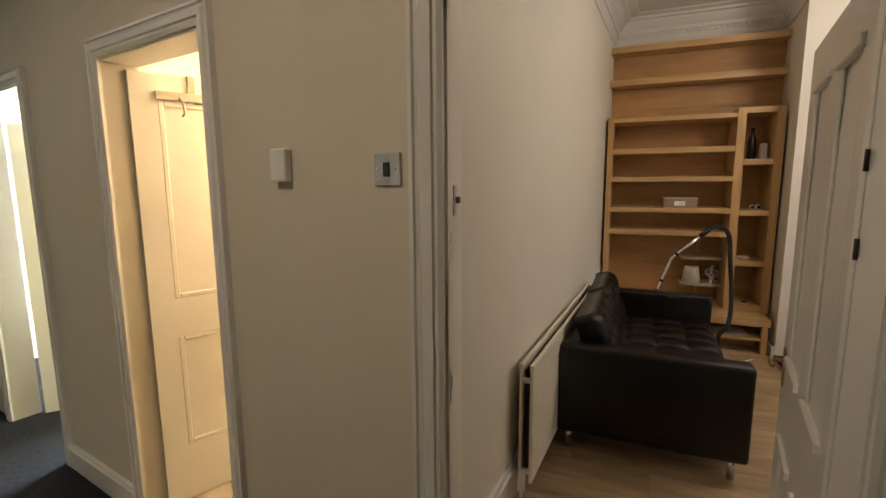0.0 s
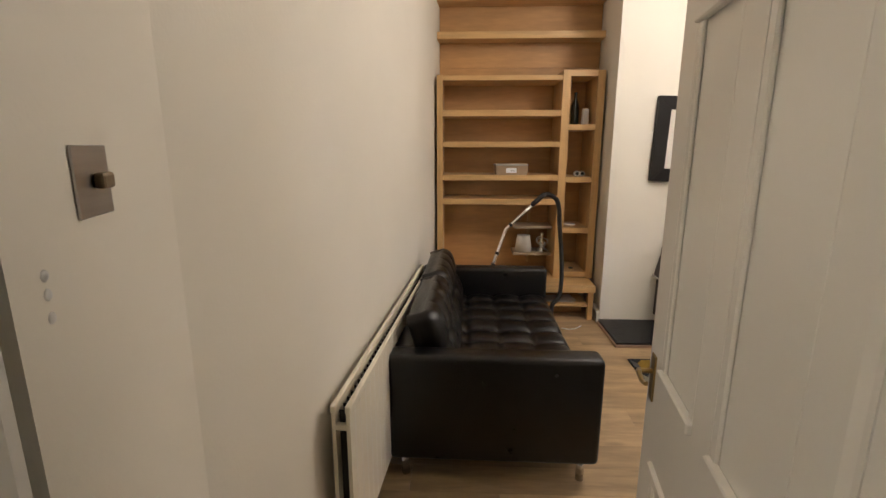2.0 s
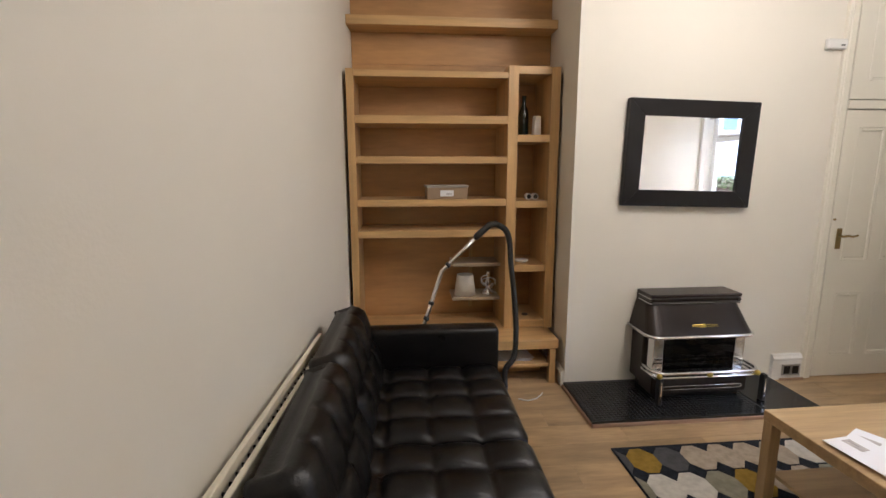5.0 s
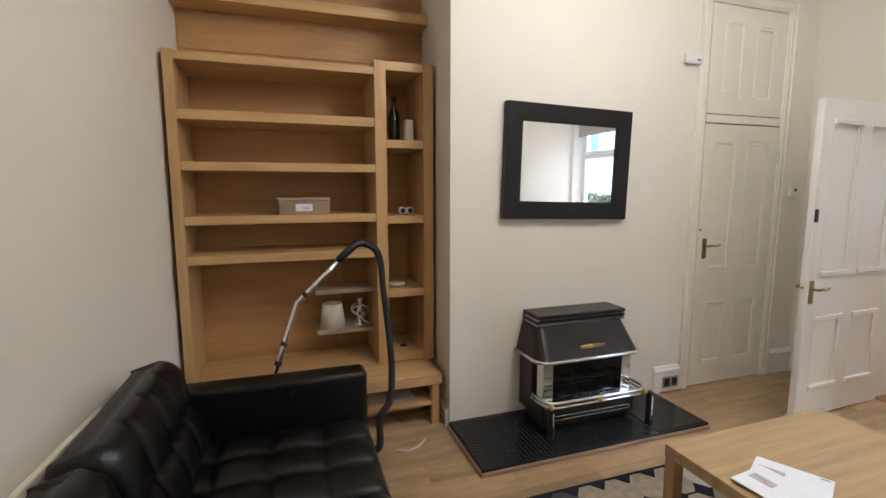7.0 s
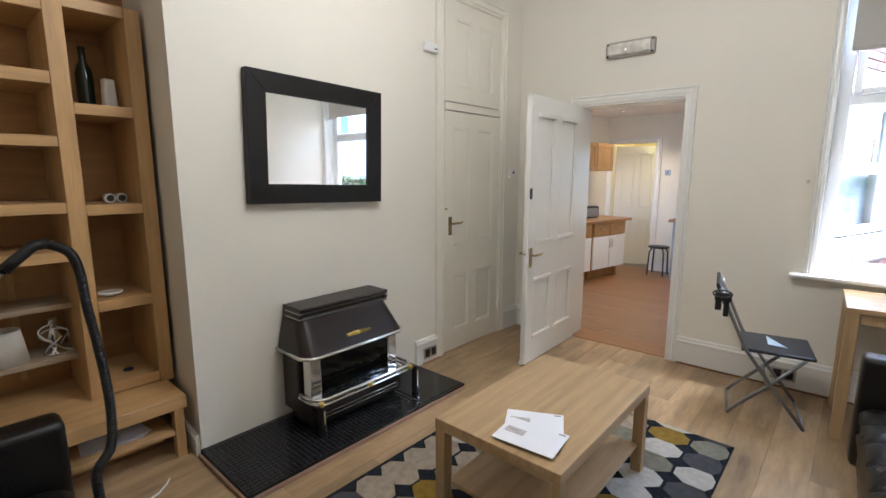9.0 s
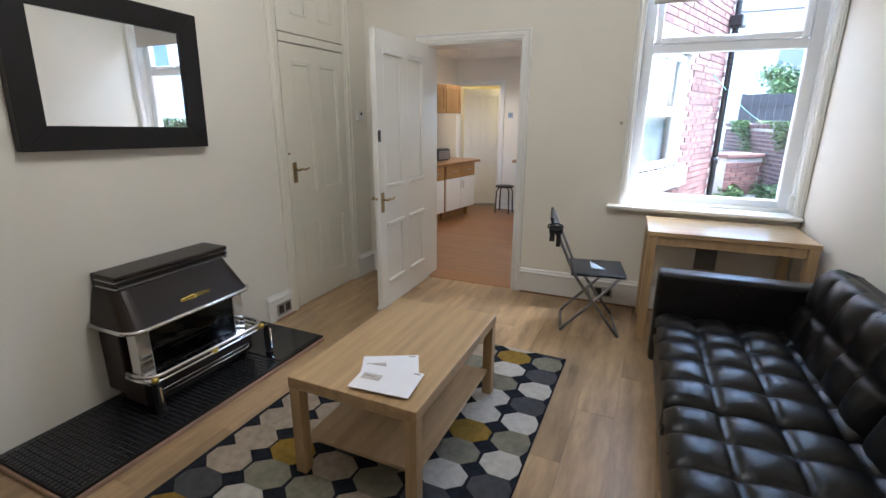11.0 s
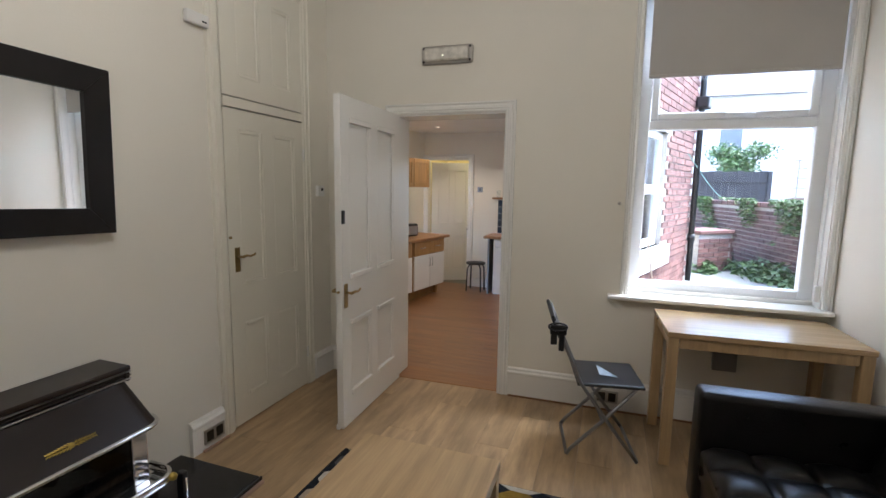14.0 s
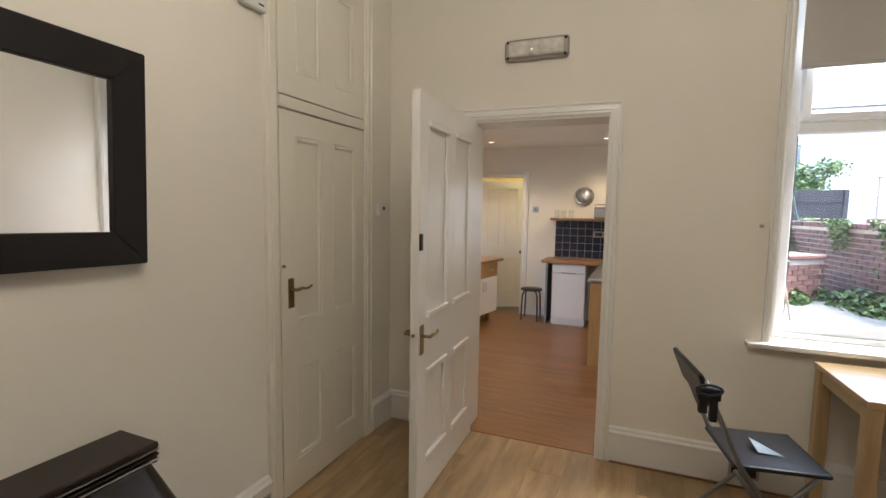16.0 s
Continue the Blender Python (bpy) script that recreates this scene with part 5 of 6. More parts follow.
part("backrest", bm, BLACK, fc, "black plastic back rail", at=pose(0, 0.298, 0.745, -22))
cl = thing("tied_strap", fc.matrix_basis @ pose(-W2 - 0.01, 0.29, 0.74), "black strap with a steel buckle tied to the chair", "strap")
bm = bmesh.new()
box(bm, -0.025, 0.012, -0.04, 0.05, -0.02, 0.035, 0.008, 2)
box(bm, -0.022, 0.006, -0.03, 0.0, -0.11, -0.01, 0.006, 2)
box(bm, -0.024, 0.0, 0.01, 0.045, -0.075, -0.01, 0.006, 2)
part("webbing", bm, BLACK, cl)
bm = bmesh.new()
tube(bm, [(-0.03, 0.05 * math.cos(a) + 0.01, 0.03 + 0.022 * math.sin(a)) for a in [k * math.pi / 8 for k in range(17)]], 0.005, 8)
part("buckle", bm, mat("dark_buckle", (0.06, 0.06, 0.065), 0.3, metal=0.7), cl)
bm = bmesh.new()
v = [bm.verts.new(c) for c in ((-0.06, -0.04, 0.0), (0.05, -0.02, 0.002), (0.06, 0.03, 0.03), (-0.02, 0.05, 0.004), (-0.06, -0.04, 0.003), (0.05, -0.02, 0.005), (0.06, 0.03, 0.033), (-0.02, 0.05, 0.007))]
bm.faces.new(v[3::-1])
bm.faces.new(v[4:])
for k in range(4):
    bm.faces.new((v[k], v[(k + 1) % 4], v[4 + (k + 1) % 4], v[4 + k]))
solid("cleaning_cloth", bm, mat("pale_blue_cloth", (0.42, 0.52, 0.60), 0.9, var=0.05, scale=30, bump=0.2), "folded pale blue cloth lying on the chair seat", "cloth", pose(4.03, 3.04, 0.445, 0, 0, 30))

# ---- wall fixtures of the living room ----
em = thing("emergency_light", EAST @ pose(0, 0.42, 2.445, 0, -90, 0), "rectangular emergency bulkhead light above the doorway", "light fitting")
part("base", one(-0.062, 0.062, -0.19, 0.19, 0.0, 0.028, 0.02, 3), mat("grey_plastic_base", (0.50, 0.47, 0.43), 0.45, var=0.05), em, "grey base with rounded corners")
part("diffuser", one(-0.045, 0.045, -0.165, 0.165, 0.0285, 0.058, 0.016, 3), mat("ribbed_clear_plastic", (0.74, 0.71, 0.64), 0.25, var=0.1, scale=20, bump=0.25, bump_scale=30), em, "cloudy ribbed diffuser")
for x, y in ((-0.045, -0.17), (0.045, -0.17), (-0.045, 0.17), (0.045, 0.17)):
    part("screw", lathe(bmesh.new(), [(0.008, 0.028), (0.008, 0.034), (0.0, 0.036)], 8, (x, y, 0)), BLACK, em)
part("indicator", lathe(bmesh.new(), [(0.006, 0.057), (0.006, 0.062), (0.0, 0.064)], 10, (-0.012, 0.02, 0)), emitter("indicator_glow", (1.0, 0.95, 0.7), 0.12), em, "tiny lit indicator")

al = thing("heat_alarm", pose(3.233, N, 2.375), "small white alarm box on the wall", "alarm")
part("case", one(-0.072, 0.072, -0.035, -0.001, -0.032, 0.034, 0.010, 2), WHITEPLASTIC, al)
part("slot", one(0.02, 0.05, -0.0365, -0.0352, -0.012, -0.004), BLACK, al)
th = thing("thermostat", pose(4.325, N, 1.475), "white wall thermostat with a dark dial", "thermostat")
part("case", one(-0.04, 0.04, -0.028, -0.001, -0.04, 0.04, 0.005, 2), WHITEPLASTIC, th)
part("display", one(-0.005, 0.022, -0.0295, -0.0282, 0.0, 0.022), BLACK, th)


def socket_plate(m, label, w=0.146, h=0.086):
    """A two-gang power socket; faces local -y."""
    s = thing("power_socket", m, label, "socket", "power sockets")
    part("plate", one(-w / 2, w / 2, -0.008, -0.0005, -h / 2, h / 2, 0.003, 2), STEEL, s)
    for dx in (-0.034, 0.034):
        part("insert", one(dx - 0.024, dx + 0.024, -0.0095, -0.0082, -0.030, 0.030), BLACK, s)
        part("switch", one(dx - 0.006, dx + 0.006, -0.0125, -0.0097, 0.012, 0.028, 0.001), BLACK, s)
    return s


bm = bmesh.new()
extrude_x(bm, [(0, 0), (-0.028, 0), (-0.028, 0.15), (-0.034, 0.155), (-0.034, 0.168), (-0.024, 0.178), (-0.018, 0.192), (0, 0.195)], 3.055, 3.288)
structure("baseboard_block", bm, WHITE, "short block of moulded skirting by the closet", pose(0, N, 0))
structure("socket_base_strip", one(3.11, 3.30, N - 0.05, N - 0.036, 0.0, 0.016, 0.002), EDGEWOOD)
socket_plate(pose(3.20, N - 0.0285, 0.078), "brushed steel double power socket low on the skirting")
socket_plate(EAST @ pose(-0.0225, -0.78, 0.10, 0, 0, -90), "brushed steel double power socket on the skirting behind a chair")
ps = thing("wall_box", EAST @ pose(0, -1.47, 0.47, 0, 0, -90), "grey metal connection box under the table", "box")
part("case", one(-0.07, 0.07, -0.03, -0.001, -0.09, 0.09, 0.005, 2), GREYMETAL, ps)

# beading where the laminate meets the skirting
bead = mat("brown_floor_bead", (0.25, 0.13, 0.06), 0.5, stretch=(8, 1, 8))
structure("trim_floor_bead", one(-0.036, -0.029, -2.0, -0.095, 0.0, 0.014, 0.002), bead, "", EAST)

# ---- hall fixtures ----
sw = thing("light_switch", HALL @ pose(-0.064, 0, 1.648), "square brushed steel key switch plate", "switch")
part("plate", one(-0.043, 0.043, -0.009, -0.0005, -0.043, 0.043, 0.003, 2), STEEL, sw)
part("rocker", one(-0.011, 0.011, -0.013, -0.0092, -0.019, 0.019, 0.002), BLACK, sw)
for dx in (-0.031, 0.031):
    part("screw", tube(bmesh.new(), [(dx, -0.0088, 0), (dx, -0.0108, 0)], 0.0035, 8), CHROME, sw)
wb = thing("wall_sensor", HALL @ pose(-0.472, 0, 1.668), "small white plastic sensor box on the hall wall", "sensor")
part("case", one(-0.035, 0.035, -0.028, -0.0005, -0.05, 0.05, 0.006, 2), WHITEPLASTIC, wb)


def jamb(y, z):
    """A place on the plaster jamb, local x straight out of it."""
    return pose(-0.219 - 0.2764 * (y - 1.446), y, z, 0, 0, 15.45)


lk = thing("latch_keeper", jamb(1.620, 1.562), "brushed steel latch keeper on the door jamb", "latch keeper")
part("plate", one(0.0005, 0.004, -0.043, 0.043, -0.043, 0.043, 0.001), STEEL, lk)
part("staple", one(0.004, 0.017, -0.004, 0.028, -0.010, 0.010, 0.004, 2), mat("dull_bronze", (0.25, 0.19, 0.12), 0.4, metal=0.8), lk)
st = thing("strike_plate", jamb(1.482, 1.057), "worn steel strike plate on the door jamb", "strike plate")
part("plate", one(0.0005, 0.003, -0.014, 0.014, -0.045, 0.045, 0.001), STEEL, st)
part("lip", one(0.0005, 0.005, 0.012, 0.028, -0.012, 0.022, 0.002), STEEL, st)
for z in (1.43, 1.455, 1.475):
    bm = bmesh.new()
    lathe(bm, [(0.007, 0), (0.005, 0.002), (0.0, 0.0025)], 8)
    structure("filled_hole", bm, CEIL, "", jamb(1.50, z) @ pose(0, 0, 0, 0, 90, 0))

# bathroom floor tiles
structure("bathroom_floor", one(-2.2, -0.62, 1.53, 3.5, -0.2, -0.002), TILEGROUT)
BATH = bpy.data.objects["bathroom_floor"]

# ---- kitchen ----
KN = pose(8.0, 5.42, KZ, 0, 0, -11.0)       # local -x runs along the counter front towards the doorway, local y to the wall


def unit(name, m, w, d, h, label, drawers, doors, legs=0.15):
    c = thing(name, m, label, "cabinet", "kitchen units")
    part("carcass", one(0, w, 0.02, d, legs, h, 0.002), KOAK, c)
    zt = h - 0.01
    if drawers:
        for k in range(drawers):
            x0, x1 = 0.01 + k * (w - 0.02) / drawers, 0.01 + (k + 1) * (w - 0.02) / drawers - 0.006
            dr = part("drawer", one(x0, x1, 0.0, 0.019, zt - 0.19, zt, 0.003), KOAK, c, "honey oak drawer front")
            bm = bmesh.new()
            xm = (x0 + x1) / 2
            tube(bm, [(xm - 0.05, 0, zt - 0.09), (xm - 0.045, -0.025, zt - 0.09), (xm + 0.045, -0.025, zt - 0.09), (xm + 0.05, 0, zt - 0.09)], 0.005, 8)
            part("handle", bm, STEEL, dr)
        zt -= 0.20
    for k in range(doors):
        x0, x1 = 0.01 + k * (w - 0.02) / doors, 0.01 + (k + 1) * (w - 0.02) / doors - 0.006
        dd = part("door", one(x0, x1, 0.0, 0.019, legs + 0.01, zt, 0.003), KWHITE, c, "white cupboard door")
        bm = bmesh.new()
        hx = x1 - 0.03 if k % 2 == 0 else x0 + 0.03
        tube(bm, [(hx, 0, zt - 0.05), (hx, -0.025, zt - 0.055), (hx, -0.025, zt - 0.165), (hx, 0, zt - 0.17)], 0.005, 8)
        part("handle", bm, STEEL, dd)
    for x in (0.04, w - 0.09):
        part("leg", one(x, x + 0.05, 0.10, 0.15, 0, legs, 0.002), KOAK, c)
    part("plinth", one(0.0, w, 0.14, 0.155, 0.0, legs), KOAK, c)
    return c


unit("base_cabinet", KN @ pose(-0.86, 0.02, 0), 0.83, 0.52, 0.86, "kitchen unit with oak drawers over white doors", 2, 2)
unit("base_cabinet", KN @ pose(-1.72, 0.02, 0), 0.83, 0.52, 0.86, "kitchen unit with oak drawers over white doors", 2, 2)
solid("worktop", one(-1.9, 0.06, -0.02, 0.58, 0.861, 0.90, 0.003), BEECH, "beech kitchen worktop on the units", "worktop", KN)
wc = thing("wall_cabinet", KN @ pose(-0.92, 0.28, 1.62), "honey oak kitchen wall cabinet with framed door", "cabinet")
part("carcass", one(0, 0.85, 0.02, 0.32, 0, 0.42, 0.002), KOAK, wc)
for k in range(2):
    x0, x1 = 0.005 + k * 0.422, 0.42 + k * 0.422
    bm = bmesh.new()
    for a in ((x0, x1, 0.005, 0.065), (x0, x1, 0.355, 0.415), (x0, x0 + 0.06, 0.065, 0.355), (x1 - 0.06, x1, 0.065, 0.355)):
        box(bm, a[0], a[1], 0.0, 0.019, a[2], a[3], 0.003)
    box(bm, x0 + 0.06, x1 - 0.06, 0.008, 0.016, 0.065, 0.355)
    part("door", bm, KOAK, wc, "framed oak door")
to = thing("toaster", KN @ pose(-0.62, 0.30, 0.90, 0, 0, -8), "black and steel toaster on the worktop", "toaster")
part("body", one(-0.15, 0.15, -0.08, 0.08, 0.01, 0.19, 0.03, 3), BLACK, to)
part("side", one(-0.12, 0.12, -0.083, -0.0805, 0.03, 0.16, 0.001), STEEL, to)
part("slot", one(-0.11, 0.11, -0.02, 0.02, 0.188, 0.192), STEEL, to)

dw = thing("dishwasher", pose(8.13, 4.265, KZ, 0, 0, 0), "slim white dishwasher under the worktop", "dishwasher")
part("body", one(0.02, 0.46, 0.0, 0.45, 0.02, 0.85, 0.004), KWHITE, dw)
part("door", one(0.0, 0.02, 0.004, 0.446, 0.10, 0.73, 0.005), KWHITE, dw)
part("control_panel", one(0.0, 0.02, 0.004, 0.446, 0.735, 0.848, 0.005), KWHITE, dw)
bm = bmesh.new()
tube(bm, [(0.0, 0.13, 0.735), (-0.012, 0.16, 0.73), (-0.012, 0.29, 0.73), (0.0, 0.32, 0.735)], 0.006, 8)
part("handle", bm, GREYMETAL, dw)
part("kickplate", one(0.03, 0.04, 0.004, 0.446, 0.0, 0.09), KWHITE, dw)
st_ = bmesh.new()
tube(st_, [(5.0, 2.72, 0.72), (5.02, 2.79, 1.12)], 0.006, 6)
solid("garden_cane", st_, TRELLIS, "thin pale cane leaning outside the window", "cane")
solid("worktop", one(8.08, 8.60, 3.5, 4.86, KZ + 0.861, KZ + 0.90, 0.003), BEECH, "beech worktop over the dishwasher", "worktop")
solid("end_panel", one(8.12, 8.58, 4.775, 4.80, KZ, KZ + 0.86), GREYMETAL, "grey end panel holding up the worktop", "panel")
solid("wall_shelf", one(8.40, 8.60, 3.6, 4.82, 1.345, 1.375, 0.003), BEECH, "beech wall shelf above navy tiles", "shelf")
ck = thing("wall_clock", pose(8.60, 4.38, 1.69, 0, -90, 0), "round steel wall clock", "clock")
part("rim", lathe(bmesh.new(), [(0.13, 0.0), (0.135, 0.015), (0.128, 0.035), (0.112, 0.035), (0.108, 0.018), (0.0, 0.018)], 36), STEEL, ck)
part("dial", lathe(bmesh.new(), [(0.107, 0.019), (0.107, 0.021), (0.0, 0.021)], 32), mat("silver_dial", (0.55, 0.55, 0.55), 0.35, metal=0.7), ck)
bm = bmesh.new()
box(bm, -0.004, 0.07, -0.004, 0.004, 0.023, 0.026, m=pose(0, 0, 0, 0, 0, 35))
box(bm, -0.004, 0.09, -0.003, 0.003, 0.026, 0.028, m=pose(0, 0, 0, 0, 0, 215))
part("pointers", bm, PAPER, ck)
ra = thing("radio", pose(8.50, 4.11, 1.375), "grey radio standing on the wall shelf", "radio")
part("case", one(-0.05, 0.05, -0.11, 0.11, 0, 0.17, 0.01, 2), GREYMETAL, ra)
part("grille", one(-0.053, -0.0505, -0.095, 0.095, 0.02, 0.13, 0.001), STEEL, ra)
bm = bmesh.new()
tube(bm, [(0.0, -0.10, 0.165), (0.0, -0.10, 0.195), (0.0, 0.10, 0.195), (0.0, 0.10, 0.165)], 0.006, 8)
part("handle", bm, BLACK, ra)
for k, y in enumerate((4.74, 4.64, 4.54)):
    g = solid("drinking_glass", lathe(bmesh.new(), [(0.028, 0.0), (0.036, 0.11), (0.034, 0.11), (0.026, 0.006), (0.0, 0.006)], 16), GLASS, "clear drinking glass on the wall shelf", "glass", pose(8.50, y, 1.375), group="glasses on the shelf")
kb = thing("stool", pose(8.30, 5.03, KZ), "black steel stool with a round seat", "stool")
part("seat", lathe(bmesh.new(), [(0.15, 0.43), (0.155, 0.44), (0.15, 0.455), (0.0, 0.458)], 24), BLACK, kb)
for k in range(4):
    a = math.pi / 4 + k * math.pi / 2
    bm = bmesh.new()
    tube(bm, [(0.09 * math.cos(a), 0.09 * math.sin(a), 0.43), (0.12 * math.cos(a), 0.12 * math.sin(a), 0.41), (0.15 * math.cos(a), 0.15 * math.sin(a), 0.36), (0.165 * math.cos(a), 0.165 * math.sin(a), 0.0)], 0.011, 8)
    part("leg", bm, BLACK, kb)
ks = thing("light_switch", pose(8.60, 5.07, 1.49, 0, 0, -90), "small brushed steel switch plate in the kitchen", "switch")
part("plate", one(-0.043, 0.043, -0.009, -0.0005, -0.043, 0.043, 0.002), GREYMETAL, ks)
part("rocker", one(-0.012, 0.012, -0.013, -0.0092, -0.02, 0.02, 0.002), BLACK, ks)
ko = thing("power_socket", pose(8.592, 4.16, 1.15, 0, 0, -90), "steel double power socket on the tiles", "socket")
part("plate", one(-0.073, 0.073, -0.010, -0.0015, -0.043, 0.043, 0.002), STEEL, ko)
part("insert", one(-0.05, 0.05, -0.012, -0.0102, -0.025, 0.025), BLACK, ko)
ss = thing("sink_unit", pose(6.55, 4.08, KZ), "kitchen unit with a steel-edged worktop", "cabinet")
part("worktop", one(0.0, 1.50, -0.56, 0.0, 0.86, 0.90, 0.006, 2), STEEL, ss, "steel worktop")
part("carcass", one(0.04, 1.48, -0.55, -0.03, 0.1, 0.86, 0.002), KOAK, ss)
part("end_panel", one(0.005, 0.035, -0.55, -0.03, 0.0, 0.86, 0.002), KOAK, ss)
bk = panel_door("back_door", 0.69, 2.03, 0.04, pose(8.73, 5.96, KZ + 0.01, 0, 0, -63), "white four-panel door standing ajar to the back room", four_panels(0.69, 2.03, 0.10, 0.08))
part("knob", lathe(bmesh.new(), [(0.01, 0), (0.012, 0.02), (0.026, 0.03), (0.028, 0.045), (0.018, 0.058), (0.0, 0.06)], 14), BRONZE, bk, "dark door knob", at=pose(0.64, 0, 0.90, 90))
solid("wooden_drawers", one(9.35, 9.75, 5.15, 5.5, KZ, KZ + 0.85, 0.01), mat("dark_mahogany", (0.10, 0.035, 0.02), 0.4, stretch=(8, 8, 1)), "dark wooden drawers in the back room", "drawers")
for sx, sy in ((7.84, 5.54), (7.92, 4.06), (6.1, 5.3), (6.1, 4.2)):
    dl = thing("downlight", pose(sx, sy, 2.40), "recessed round ceiling downlight, lit", "downlight", "kitchen downlights")
    part("rim", lathe(bmesh.new(), [(0.045, -0.001), (0.047, -0.006), (0.036, -0.008), (0.033, -0.004), (0.033, -0.001)], 20), STEEL, dl)
    part("lamp_face", lathe(bmesh.new(), [(0.032, -0.004), (0.0, -0.005)], 16), SPOTGLOW, dl)
skirting("baseboard_kitchen", [(8.60, 4.86), (8.60, 5.17)], 0.14, z0=KZ)

# ---- outside: yard, brick bay, garden wall ----
YZ = 0.25
structure("ground", prism(bmesh.new(), [(4.80, -300), (400, -300), (400, 300), (10.8, 300), (10.8, 3.25), (4.80, 3.25)], YZ - 1.0, YZ), YARD, "pale concrete yard and ground")
structure("ground_west", one(-300, -5.1, -300, 300, YZ - 1.0, YZ), YARD)
structure("ground_south", one(-5.1, 4.80, -300, -1.6, YZ - 1.0, YZ), YARD)
structure("ground_north", one(-5.1, 10.8, 6.95, 300, YZ - 1.0, YZ), YARD)

BAY0, BAY1 = Vector((4.95, 3.215)), Vector((8.40, 2.045))
BD = (BAY1 - BAY0)
BLEN = BD.length
BAY = pose(BAY0.x, BAY0.y, YZ, 0, 0, math.degrees(math.atan2(BD.y, BD.x)))   # local x along the brick face, local -y towards the yard
by = thing("brick_extension", BAY, "red brick back extension with a white window and black downpipe", "house")
bm = bmesh.new()
wx0, wx1, wz0, wz1 = 0.98, 2.20, 0.66, 1.90
for a in ((0, wx0, 0, 5.5), (wx1, BLEN, 0, 5.5), (wx0, wx1, 0, wz0), (wx0, wx1, wz1, 5.5)):
    box(bm, a[0], a[1], 0.012, 0.22, a[2], a[3])
box(bm, BLEN - 0.2, BLEN + 0.012 - 0.024, 0.012, 3.0, 0, 5.5)
part("wall", bm, MORTAR, by)
part("sill", one(wx0 - 0.06, wx1 + 0.14, -0.07, 0.10, wz0 - 0.22, wz0, 0.008), STONE, by, "painted stone sill")
part("lintel", one(wx0 - 0.10, wx1 + 0.10, -0.004, 0.10, wz1, wz1 + 0.20, 0.004), STONE, by, "painted stone lintel")
bm = bmesh.new()
zm = (wz0 + wz1) / 2
for a in ((wx0, wx0 + 0.08, wz0, wz1), (wx1 - 0.08, wx1, wz0, wz1), (wx0 + 0.08, wx1 - 0.08, wz0, wz0 + 0.08), (wx0 + 0.08, wx1 - 0.08, wz1 - 0.08, wz1), (wx0 + 0.08, wx1 - 0.08, zm - 0.05, zm + 0.05)):
    box(bm, a[0], a[1], 0.06, 0.12, a[2], a[3], 0.004)
bw = part("window", bm, UPVC, by, "white two-light window")
for z0, z1 in ((wz0 + 0.08, zm - 0.05), (zm + 0.05, wz1 - 0.08)):
    part("pane", one(wx0 + 0.08, wx1 - 0.08, 0.09, 0.096, z0, z1), GLASS, bw)
# sheet behind the panes, its grey-blue giving the sky's reflection as colour
part("room_shade", one(wx0, wx1, 0.21, 0.216, wz0, wz1), mat("sky_reflection_grey", (0.34, 0.36, 0.38), 0.9, var=0.2, scale=3), by)
bm = bmesh.new()
tube(bm, [(BLEN - 0.06, -0.055, 0.05), (BLEN - 0.06, -0.055, 5.4)], 0.038, 12)
for z in (0.6, 2.2, 3.8):
    tube(bm, [(BLEN - 0.06, -0.055, z), (BLEN - 0.06, -0.055, z + 0.09)], 0.048, 12)
part("downpipe", bm, BLACK, by, "black cast downpipe at the corner")
bm = bmesh.new()
box(bm, BLEN - 0.22, BLEN + 0.02, -0.16, -0.01, 2.34, 2.48, 0.02, 2)
part("hopper", bm, BLACK, by, "black rainwater hopper")

# pieces of brick: those of the bay near the window are single, the rest joined
BL, BH, BT, JT = 0.215, 0.065, 0.012, 0.010
brick_me = finish(one(0.001, BL - 0.001, 0.0, BT + 0.02, 0.001, BH - 0.001))
brick_me.materials.append(BRICKP)
half_me = finish(one(0.001, BL / 2 - 0.006, 0.0, BT + 0.02, 0.001, BH - 0.001))
half_me.materials.append(BRICKP)


def courses(x0, x1, z0, z1, holes=()):
    """Places (x, z, half) of stretcher-bond bricks on a face."""
    out = []
    row, z = 0, z0
    while z + BH <= z1:
        x = x0 - (BL + JT) / 2 * (row % 2)
        while x < x1 - 0.02:
            half = x < x0
            xa = x0 if half else x
            xb = xa + (BL / 2 - 0.005 if half else BL)
            if xb > x1 + 0.02 and not half:
                half, xb = True, xa + BL / 2 - 0.005
            if xb <= x1 + 0.03 and not any(xa < h[1] and xb > h[0] and z < h[3] and z + BH > h[2] for h in holes):
                out.append((xa, z, half))
            x += BL + JT
        z += BH + JT
        row += 1
    return out


